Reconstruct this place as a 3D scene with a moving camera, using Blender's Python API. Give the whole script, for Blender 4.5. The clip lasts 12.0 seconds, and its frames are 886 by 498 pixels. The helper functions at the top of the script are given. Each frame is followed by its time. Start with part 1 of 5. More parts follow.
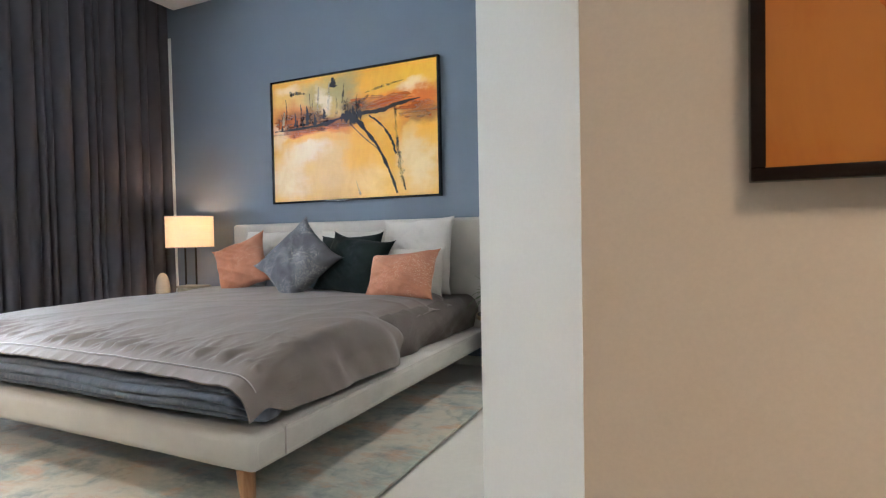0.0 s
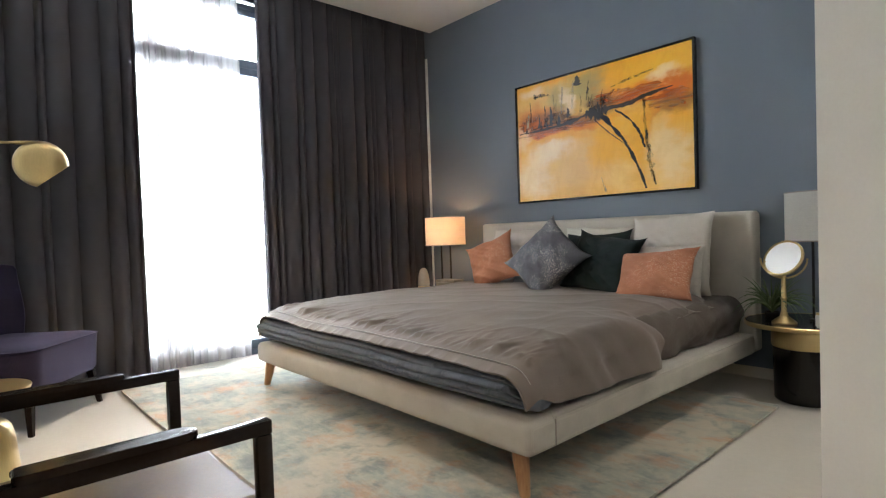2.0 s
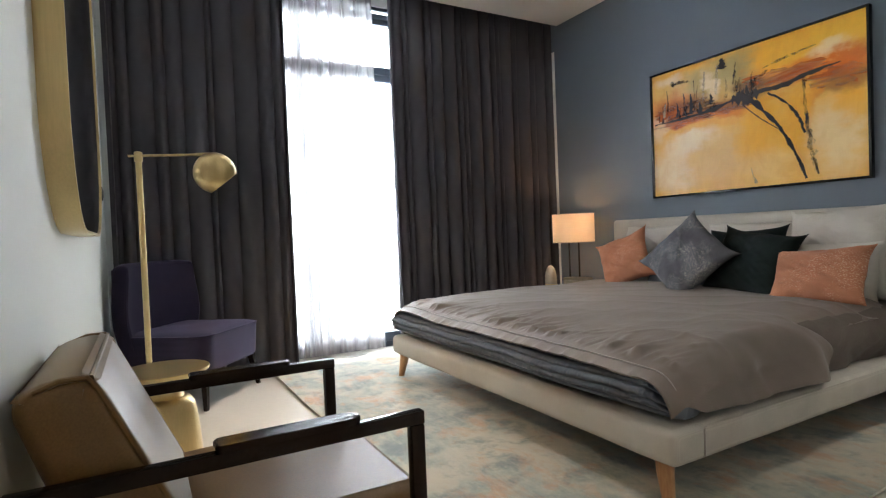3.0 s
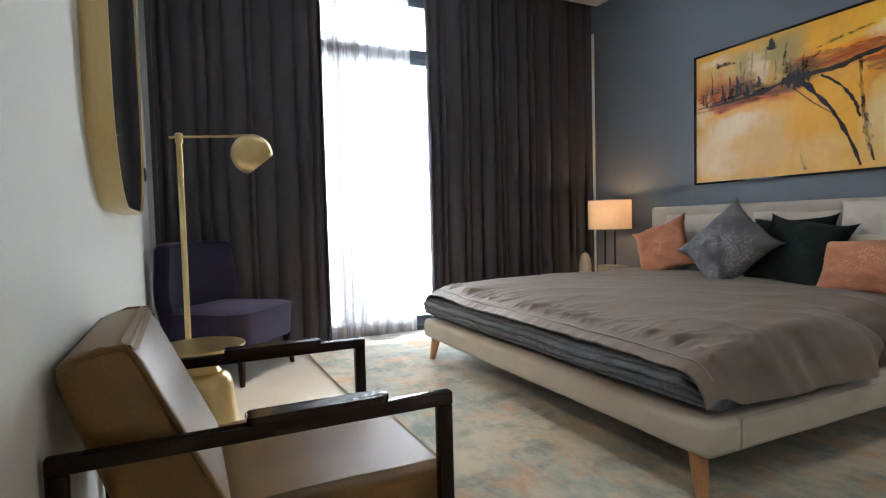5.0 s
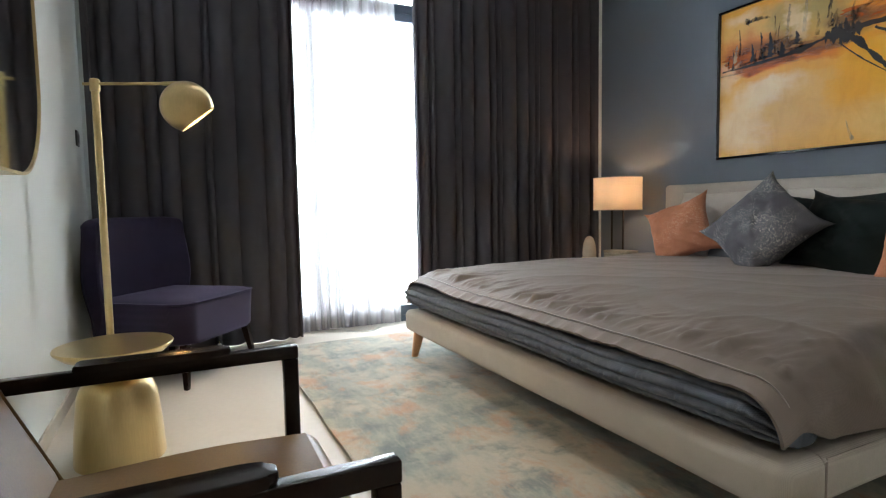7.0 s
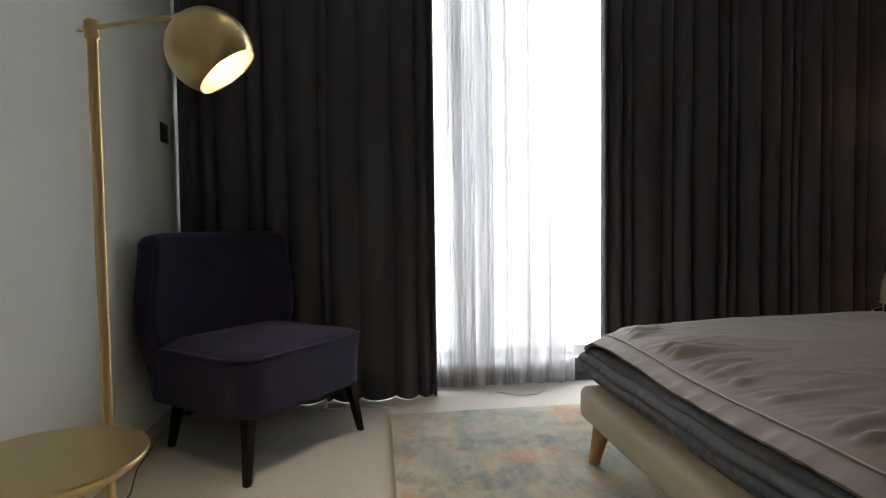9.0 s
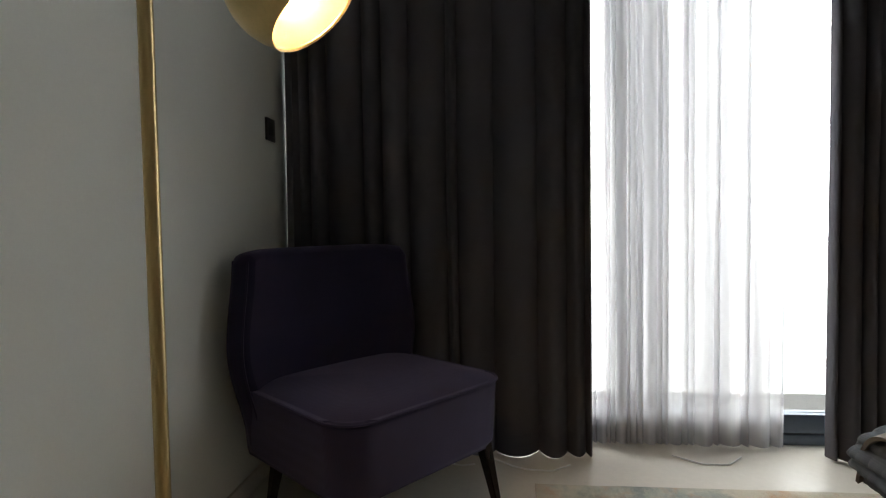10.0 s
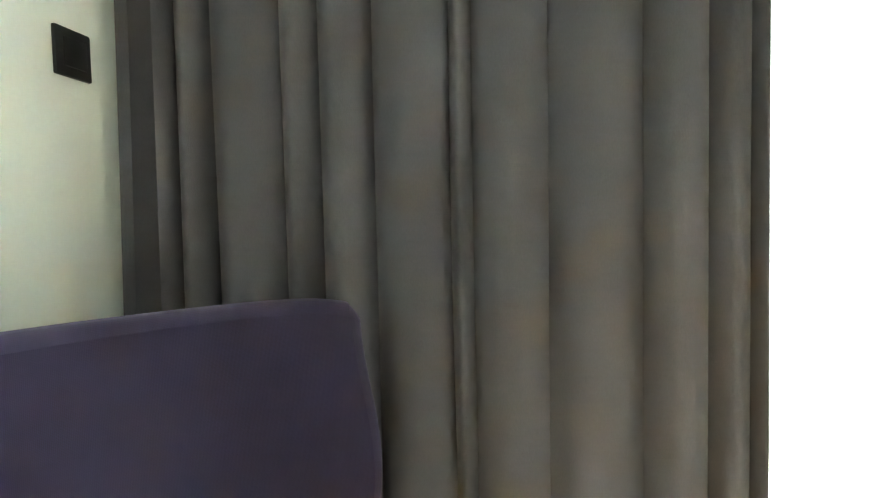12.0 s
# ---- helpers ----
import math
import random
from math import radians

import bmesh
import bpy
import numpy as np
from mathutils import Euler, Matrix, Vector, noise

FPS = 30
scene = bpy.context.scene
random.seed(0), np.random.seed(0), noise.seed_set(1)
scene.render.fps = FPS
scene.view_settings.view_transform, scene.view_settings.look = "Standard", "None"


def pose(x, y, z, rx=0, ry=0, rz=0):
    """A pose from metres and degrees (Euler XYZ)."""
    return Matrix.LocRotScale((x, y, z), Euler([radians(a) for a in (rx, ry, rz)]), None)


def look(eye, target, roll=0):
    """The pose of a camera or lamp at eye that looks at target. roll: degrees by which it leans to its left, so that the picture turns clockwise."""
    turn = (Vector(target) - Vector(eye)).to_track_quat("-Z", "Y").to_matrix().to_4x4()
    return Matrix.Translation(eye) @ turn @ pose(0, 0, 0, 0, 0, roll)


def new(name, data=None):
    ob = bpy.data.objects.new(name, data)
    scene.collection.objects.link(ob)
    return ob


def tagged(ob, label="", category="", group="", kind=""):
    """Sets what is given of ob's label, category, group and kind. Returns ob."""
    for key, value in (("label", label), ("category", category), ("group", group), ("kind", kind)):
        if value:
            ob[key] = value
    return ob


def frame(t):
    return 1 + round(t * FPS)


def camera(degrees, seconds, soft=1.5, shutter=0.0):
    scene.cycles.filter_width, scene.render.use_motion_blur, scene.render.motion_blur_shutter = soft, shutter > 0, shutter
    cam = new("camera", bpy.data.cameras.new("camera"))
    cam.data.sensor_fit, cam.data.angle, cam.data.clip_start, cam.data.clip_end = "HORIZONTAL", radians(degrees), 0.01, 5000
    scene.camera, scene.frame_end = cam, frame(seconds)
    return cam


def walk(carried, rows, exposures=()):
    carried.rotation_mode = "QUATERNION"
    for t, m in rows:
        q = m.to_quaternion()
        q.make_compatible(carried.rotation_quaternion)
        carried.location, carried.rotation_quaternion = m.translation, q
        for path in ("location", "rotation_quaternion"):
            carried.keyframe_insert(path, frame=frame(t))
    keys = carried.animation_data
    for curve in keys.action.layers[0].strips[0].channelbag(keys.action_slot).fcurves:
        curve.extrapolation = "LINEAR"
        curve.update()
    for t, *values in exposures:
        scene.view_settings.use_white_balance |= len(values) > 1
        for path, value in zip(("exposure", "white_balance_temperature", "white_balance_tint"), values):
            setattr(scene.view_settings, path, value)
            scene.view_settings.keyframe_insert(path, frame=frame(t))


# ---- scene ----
cam = camera(78.4, 12.0, 1.2)
PATH = [
    (0.0, -0.015, 0.048, 0.975, -1.51, 1.10, 24.83),
    (0.5, -0.034, 0.003, 0.972, -1.27, 0.99, 30.70),
    (1.0, -0.052, -0.025, 1.013, -1.69, 1.50, 36.89),
    (1.5, -0.071, -0.070, 1.006, -1.50, 1.72, 42.15),
    (2.0, -0.094, -0.104, 1.010, -1.51, 1.95, 48.27),
    (2.5, -0.102, -0.131, 1.016, -1.47, 2.18, 54.51),
    (3.0, -0.115, -0.161, 1.020, -1.41, 2.28, 60.93),
    (5.0, -0.123, -0.150, 1.006, -2.75, 1.45, 64.50),
    (5.5, -0.101, -0.136, 0.988, -4.76, 1.19, 64.50),
    (6.0, -0.181, -0.052, 0.952, -4.70, 1.05, 64.25),
    (6.5, -0.357, 0.031, 0.938, -4.27, 0.99, 63.89),
    (8.5, -1.452, 0.551, 0.944, -2.73, 0.63, 70.79),
    (9.0, -1.734, 0.618, 0.942, -2.58, 0.70, 82.78),
    (9.5, -2.012, 0.615, 0.960, -2.82, 0.56, 92.52),
    (10.0, -2.335, 0.543, 0.991, -2.44, 0.88, 95.46),
    (10.5, -2.650, 0.539, 1.010, -1.99, 1.28, 96.66),
    (11.0, -2.944, 0.522, 1.042, -2.43, 1.15, 97.97),
    (11.5, -3.262, 0.499, 1.056, -2.80, 0.79, 99.81),
    (12.0, -3.565, 0.477, 1.064, -3.04, 1.13, 98.02),
]
LIGHT = [
    (0.0, 0.42, 5650, 9), (0.5, 0.34, 5800, 9), (1.0, 0.22, 6050, 10), (1.5, 0.1, 6300, 10), (2.5, -0.15, 6250, 10), (3.0, -0.24, 6200, 10), (5.0, -0.36, 6150, 9), (6.5, -0.36, 6150, 9),
    (8.5, -1.14, 6450, 10), (9.0, -1.52, 6600, 10), (9.5, -1.88, 6700, 10), (10.5, -1.7, 6800, 10), (11.2, -0.72, 6750, 9), (11.5, -0.04, 6700, 8), (12.0, 1.62, 6700, -8)]
walk(cam, [(t, pose(x, y, z, 90 + tilt, lean, turn)) for t, x, y, z, tilt, lean, turn in PATH], LIGHT)

# ---- world, window light, lamps ----
world = bpy.data.worlds.new("world")
scene.world = world
world.use_nodes = True
wn = world.node_tree.nodes
sky = wn.new("ShaderNodeTexSky")
sky.sky_type, sky.sun_disc = "NISHITA", False
sky.sun_elevation, sky.sun_rotation = radians(50), radians(60)
wn["Background"].inputs["Strength"].default_value = 0.12
world.node_tree.links.new(sky.outputs[0], wn["Background"].inputs["Color"])

sun = new("sun", bpy.data.lights.new("sun", "SUN"))
sun.data.energy, sun.data.angle, sun.data.color = 2.5, radians(0.6), (1.0, 0.95, 0.88)
sun.matrix_world = look((6, 8, 14), (0, 0, 0))

for pane_name, watts, high, mid_z in (("window_skylight", 640, 2.2, 2.02), ("window_terrace_light", 140, 0.76, 0.54)):
    skylight = new(pane_name, bpy.data.lights.new(pane_name, "AREA"))
    skylight.data.shape, skylight.data.size, skylight.data.size_y = "RECTANGLE", 3.2, high
    skylight.data.energy, skylight.data.color = watts, (0.93, 0.97, 1.0)
    skylight.matrix_world = look((-5.06, 1.7, mid_z), (0, 1.7, mid_z))


def lamp_light(name, kind, energy, color, m, size=0.05, cone=90):
    ob = new(name, bpy.data.lights.new(name, kind))
    ob.data.energy, ob.data.color, ob.data.shadow_soft_size = energy, color, size
    if kind == "SPOT":
        ob.data.spot_size, ob.data.spot_blend = radians(cone), 1.0
    ob.matrix_world = m
    return ob


WARM = (1.0, 0.72, 0.42)
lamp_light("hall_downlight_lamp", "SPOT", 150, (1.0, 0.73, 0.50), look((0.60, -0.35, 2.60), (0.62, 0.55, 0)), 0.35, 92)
lamp_light("reading_lamp_light", "SPOT", 22, (1.0, 0.76, 0.50), look((-3.242, 0.230, 1.366), (-3.262, 0.650, 0.849)), 0.02, 160)
DOWNLIGHTS = ((-0.70, 2.70, 125, 46), (-1.00, 1.00, 38, 50), (-2.25, 0.92, 85, 54), (-3.50, 0.92, 85, 54))
for dx, dy, watts, cone in DOWNLIGHTS:
    lamp_light("bedroom_downlight_lamp", "SPOT", watts, (1.0, 0.91, 0.79), look((dx, dy, 3.14), (dx, dy, 0)), 0.03, cone)

# ---- materials ----


def nodes_of(name):
    m = bpy.data.materials.new(name)
    m.use_nodes = True
    return m, m.node_tree.nodes, m.node_tree.links, m.node_tree.nodes["Principled BSDF"]


def ramp(nodes, stops):
    r = nodes.new("ShaderNodeValToRGB")
    while len(r.color_ramp.elements) < len(stops):
        r.color_ramp.elements.new(0.5)
    for e, (p, c) in zip(r.color_ramp.elements, stops):
        e.position, e.color = p, (*c, 1)
    return r


def noise_tex(nodes, links, scale, detail=4, rough=0.55, stretch=None, distort=0.0):
    co = nodes.new("ShaderNodeTexCoord")
    n = nodes.new("ShaderNodeTexNoise")
    n.inputs["Scale"].default_value, n.inputs["Detail"].default_value = scale, detail
    n.inputs["Roughness"].default_value, n.inputs["Distortion"].default_value = rough, distort
    if stretch:
        mp = nodes.new("ShaderNodeMapping")
        mp.inputs["Scale"].default_value = stretch
        links.new(co.outputs["Object"], mp.inputs["Vector"])
        links.new(mp.outputs[0], n.inputs["Vector"])
    else:
        links.new(co.outputs["Object"], n.inputs["Vector"])
    return n


def surface(name, color, rough=0.6, metal=0.0, var=0.12, coarse=2.0, fine=60.0, bump=0.1, stretch=None, sheen=0.0, coat=0.0, depth=0.002):
    """A surface with variation at two scales, fine relief and a little change of gloss."""
    m, nodes, links, b = nodes_of(name)
    a = noise_tex(nodes, links, coarse, 3, 0.6)
    f = noise_tex(nodes, links, fine, 4, 0.6, stretch)
    mix = nodes.new("ShaderNodeMath")
    mix.operation = "MULTIPLY_ADD"
    links.new(f.outputs["Fac"], mix.inputs[0])
    mix.inputs[1].default_value = 0.5
    half = nodes.new("ShaderNodeMath")
    half.operation = "MULTIPLY"
    links.new(a.outputs["Fac"], half.inputs[0])
    half.inputs[1].default_value = 0.5
    links.new(half.outputs[0], mix.inputs[2])
    lo, hi = [max(0, c * (1 - var)) for c in color], [min(1, c * (1 + var)) for c in color]
    r = ramp(nodes, [(0.3, lo), (0.7, hi)])
    links.new(mix.outputs[0], r.inputs[0])
    links.new(r.outputs[0], b.inputs["Base Color"])
    b.inputs["Metallic"].default_value = metal
    mr = nodes.new("ShaderNodeMapRange")
    mr.inputs["To Min"].default_value, mr.inputs["To Max"].default_value = max(0.02, rough - 0.07), min(1, rough + 0.07)
    links.new(a.outputs["Fac"], mr.inputs["Value"])
    links.new(mr.outputs[0], b.inputs["Roughness"])
    if bump:
        bp = nodes.new("ShaderNodeBump")
        bp.inputs["Strength"].default_value, bp.inputs["Distance"].default_value = bump, depth
        links.new(f.outputs["Fac"], bp.inputs["Height"])
        links.new(bp.outputs[0], b.inputs["Normal"])
    b.inputs["Sheen Weight"].default_value = sheen
    b.inputs["Coat Weight"].default_value = coat
    return m


def weave(name, color, scale=350, var=0.25, rough=0.9, sheen=0.3, bump=0.4, flecks=None, wrinkle=0.0):
    """Woven cloth: two crossed thread waves, blotches and optional pale flecks."""
    m, nodes, links, b = nodes_of(name)
    co = nodes.new("ShaderNodeTexCoord")
    waves = []
    for axis in ("X", "Z"):
        w = nodes.new("ShaderNodeTexWave")
        w.bands_direction = axis
        w.inputs["Scale"].default_value, w.inputs["Distortion"].default_value = scale / 6.28, 1.5
        w.inputs["Detail"].default_value = 2
        links.new(co.outputs["Object"], w.inputs["Vector"])
        waves.append(w)
    add = nodes.new("ShaderNodeMath")
    links.new(waves[0].outputs["Fac"], add.inputs[0])
    links.new(waves[1].outputs["Fac"], add.inputs[1])
    n = noise_tex(nodes, links, 5, 5, 0.6)
    mul = nodes.new("ShaderNodeMath")
    mul.operation = "MULTIPLY_ADD"
    links.new(add.outputs[0], mul.inputs[0])
    mul.inputs[1].default_value = 0.25
    links.new(n.outputs["Fac"], mul.inputs[2])
    r = ramp(nodes, [(0.35, [c * (1 - var) for c in color]), (1.0, [min(1, c * (1 + var)) for c in color])])
    links.new(mul.outputs[0], r.inputs[0])
    out = r.outputs[0]
    if flecks:
        fl = noise_tex(nodes, links, 120, 2, 0.5, (1.0, 0.6, 2.0))
        big = noise_tex(nodes, links, 7, 2, 0.5)
        fr = ramp(nodes, [(0.54, (0, 0, 0)), (0.62, (0.9, 0.9, 0.9))])
        br = ramp(nodes, [(0.42, (0, 0, 0)), (0.58, (1, 1, 1))])
        links.new(fl.outputs["Fac"], fr.inputs[0])
        links.new(big.outputs["Fac"], br.inputs[0])
        mm = nodes.new("ShaderNodeMath")
        mm.operation = "MULTIPLY"
        links.new(fr.outputs[0], mm.inputs[0])
        links.new(br.outputs[0], mm.inputs[1])
        mx = nodes.new("ShaderNodeMixRGB")
        links.new(mm.outputs[0], mx.inputs["Fac"])
        links.new(out, mx.inputs["Color1"])
        mx.inputs["Color2"].default_value = (*flecks, 1)
        out = mx.outputs[0]
    links.new(out, b.inputs["Base Color"])
    b.inputs["Roughness"].default_value, b.inputs["Sheen Weight"].default_value = rough, sheen
    bp = nodes.new("ShaderNodeBump")
    bp.inputs["Strength"].default_value, bp.inputs["Distance"].default_value = bump, 0.0012
    links.new(mul.outputs[0], bp.inputs["Height"])
    links.new(bp.outputs[0], b.inputs["Normal"])
    if wrinkle:
        cr = noise_tex(nodes, links, 7.0, 5, 0.6, (1.0, 0.6, 1.0), 0.3)
        sharp = ramp(nodes, [(0.3, (0, 0, 0)), (0.7, (1, 1, 1))])
        links.new(cr.outputs["Fac"], sharp.inputs[0])
        b2 = nodes.new("ShaderNodeBump")
        b2.inputs["Strength"].default_value, b2.inputs["Distance"].default_value = wrinkle, 0.012
        links.new(sharp.outputs[0], b2.inputs["Height"])
        links.new(b2.outputs[0], bp.inputs["Normal"])
    return m


def wood(name, dark, light, rough=0.4, scale=14, axis=(1, 1, 0.08)):
    m, nodes, links, b = nodes_of(name)
    n = noise_tex(nodes, links, scale, 6, 0.65, axis, 0.6)
    f = noise_tex(nodes, links, scale * 9, 3, 0.6, axis)
    mx = nodes.new("ShaderNodeMath")
    mx.operation = "MULTIPLY_ADD"
    links.new(f.outputs["Fac"], mx.inputs[0])
    mx.inputs[1].default_value = 0.35
    links.new(n.outputs["Fac"], mx.inputs[2])
    r = ramp(nodes, [(0.45, dark), (0.85, light)])
    links.new(mx.outputs[0], r.inputs[0])
    links.new(r.outputs[0], b.inputs["Base Color"])
    b.inputs["Roughness"].default_value = rough
    bp = nodes.new("ShaderNodeBump")
    bp.inputs["Strength"].default_value, bp.inputs["Distance"].default_value = 0.15, 0.001
    links.new(mx.outputs[0], bp.inputs["Height"])
    links.new(bp.outputs[0], b.inputs["Normal"])
    return m


def rug_material():
    m, nodes, links, b = nodes_of("distressed_rug_pile")
    big = noise_tex(nodes, links, 2.0, 10, 0.68, (1.0, 1.3, 1), 0.15)
    mid = noise_tex(nodes, links, 4.6, 9, 0.66, (1.0, 1.35, 1), 0.2)
    dark = noise_tex(nodes, links, 5.4, 9, 0.66, (1.2, 1.0, 1.7), 0.2)
    pale = noise_tex(nodes, links, 22.0, 6, 0.8, (0.5, 1.6, 1))
    pile = noise_tex(nodes, links, 230, 3, 0.7)
    base = ramp(nodes, [(0.36, (0.22, 0.26, 0.24)), (0.46, (0.34, 0.36, 0.31)), (0.54, (0.50, 0.46, 0.36)), (0.64, (0.55, 0.48, 0.36)), (0.74, (0.36, 0.38, 0.32))])
    links.new(big.outputs["Fac"], base.inputs[0])
    last = base.outputs[0]
    for source, low, high, amount, color in ((mid, 0.51, 0.64, 0.75, (0.52, 0.28, 0.14, 1)), (dark, 0.51, 0.64, 0.75, (0.15, 0.20, 0.195, 1))):
        patch = ramp(nodes, [(low, (0, 0, 0)), (high, (amount, amount, amount))])
        links.new(source.outputs["Fac"], patch.inputs[0])
        mx = nodes.new("ShaderNodeMixRGB")
        links.new(patch.outputs[0], mx.inputs["Fac"])
        links.new(last, mx.inputs["Color1"])
        mx.inputs["Color2"].default_value = color
        last = mx.outputs[0]
    worn = ramp(nodes, [(0.48, (0, 0, 0)), (0.66, (0.45, 0.45, 0.45))])
    links.new(pale.outputs["Fac"], worn.inputs[0])
    mx2 = nodes.new("ShaderNodeMixRGB")
    links.new(worn.outputs[0], mx2.inputs["Fac"])
    links.new(mx.outputs[0], mx2.inputs["Color1"])
    mx2.inputs["Color2"].default_value = (0.60, 0.55, 0.43, 1)
    grain = nodes.new("ShaderNodeMixRGB")
    grain.blend_type = "MULTIPLY"
    grain.inputs["Fac"].default_value = 0.25
    links.new(mx2.outputs[0], grain.inputs["Color1"])
    links.new(pile.outputs["Fac"], grain.inputs["Color2"])
    links.new(grain.outputs[0], b.inputs["Base Color"])
    b.inputs["Roughness"].default_value, b.inputs["Sheen Weight"].default_value = 0.95, 0.25
    bp = nodes.new("ShaderNodeBump")
    bp.inputs["Strength"].default_value, bp.inputs["Distance"].default_value = 0.6, 0.003
    links.new(pile.outputs["Fac"], bp.inputs["Height"])
    links.new(bp.outputs[0], b.inputs["Normal"])
    return m


def sheer_material():
    m, nodes, links, b = nodes_of("sheer_voile")
    nodes.remove(b)
    out = nodes["Material Output"]
    tr, df, tl = nodes.new("ShaderNodeBsdfTransparent"), nodes.new("ShaderNodeBsdfDiffuse"), nodes.new("ShaderNodeBsdfTranslucent")
    df.inputs["Color"].default_value = (0.80, 0.80, 0.82, 1)
    tl.inputs["Color"].default_value = (0.42, 0.42, 0.43, 1)
    m1, m2 = nodes.new("ShaderNodeMixShader"), nodes.new("ShaderNodeMixShader")
    threads = noise_tex(nodes, links, 13, 3, 0.5, (0.2, 1, 0.012))
    mr = nodes.new("ShaderNodeMapRange")
    mr.inputs["To Min"].default_value, mr.inputs["To Max"].default_value = 0.45, 0.965
    mr.inputs["From Min"].default_value, mr.inputs["From Max"].default_value = 0.36, 0.60
    links.new(threads.outputs["Fac"], mr.inputs["Value"])
    co, sep, gather, dense = nodes.new("ShaderNodeTexCoord"), nodes.new("ShaderNodeSeparateXYZ"), nodes.new("ShaderNodeMapRange"), nodes.new("ShaderNodeMath")
    links.new(co.outputs["Object"], sep.inputs[0])
    links.new(sep.outputs["Y"], gather.inputs["Value"])
    gather.inputs["From Min"].default_value, gather.inputs["From Max"].default_value = 1.08, 1.40
    gather.inputs["To Min"].default_value, gather.inputs["To Max"].default_value = 1.0, 0.86
    dense.operation = "MULTIPLY"
    links.new(mr.outputs[0], dense.inputs[0])
    links.new(gather.outputs[0], dense.inputs[1])
    m1.inputs["Fac"].default_value = 0.5
    links.new(df.outputs[0], m1.inputs[1])
    links.new(tl.outputs[0], m1.inputs[2])
    links.new(dense.outputs[0], m2.inputs["Fac"])
    links.new(tr.outputs[0], m2.inputs[1])
    links.new(m1.outputs[0], m2.inputs[2])
    links.new(m2.outputs[0], out.inputs["Surface"])
    return m


def glass_material():
    m, nodes, links, b = nodes_of("clear_glass")
    b.inputs["Transmission Weight"].default_value, b.inputs["Roughness"].default_value = 1.0, 0.0
    b.inputs["IOR"].default_value, b.inputs["Base Color"].default_value = 1.02, (0.97, 0.99, 0.98, 1)
    return m


def shade_material(name, color, glow):
    m, nodes, links, b = nodes_of(name)
    n = noise_tex(nodes, links, 90, 3, 0.6, (1, 1, 4))
    r = ramp(nodes, [(0.35, [c * 0.9 for c in color]), (0.7, color)])
    links.new(n.outputs["Fac"], r.inputs[0])
    tl, df, ms = nodes.new("ShaderNodeBsdfTranslucent"), nodes.new("ShaderNodeBsdfDiffuse"), nodes.new("ShaderNodeMixShader")
    links.new(r.outputs[0], tl.inputs["Color"])
    links.new(r.outputs[0], df.inputs["Color"])
    ms.inputs["Fac"].default_value = glow
    links.new(df.outputs[0], ms.inputs[1])
    links.new(tl.outputs[0], ms.inputs[2])
    links.new(ms.outputs[0], nodes["Material Output"].inputs["Surface"])
    return m


def glow_material(name, color, strength):
    m, nodes, links, b = nodes_of(name)
    b.inputs["Emission Color"].default_value, b.inputs["Emission Strength"].default_value = (*color, 1), strength
    return m


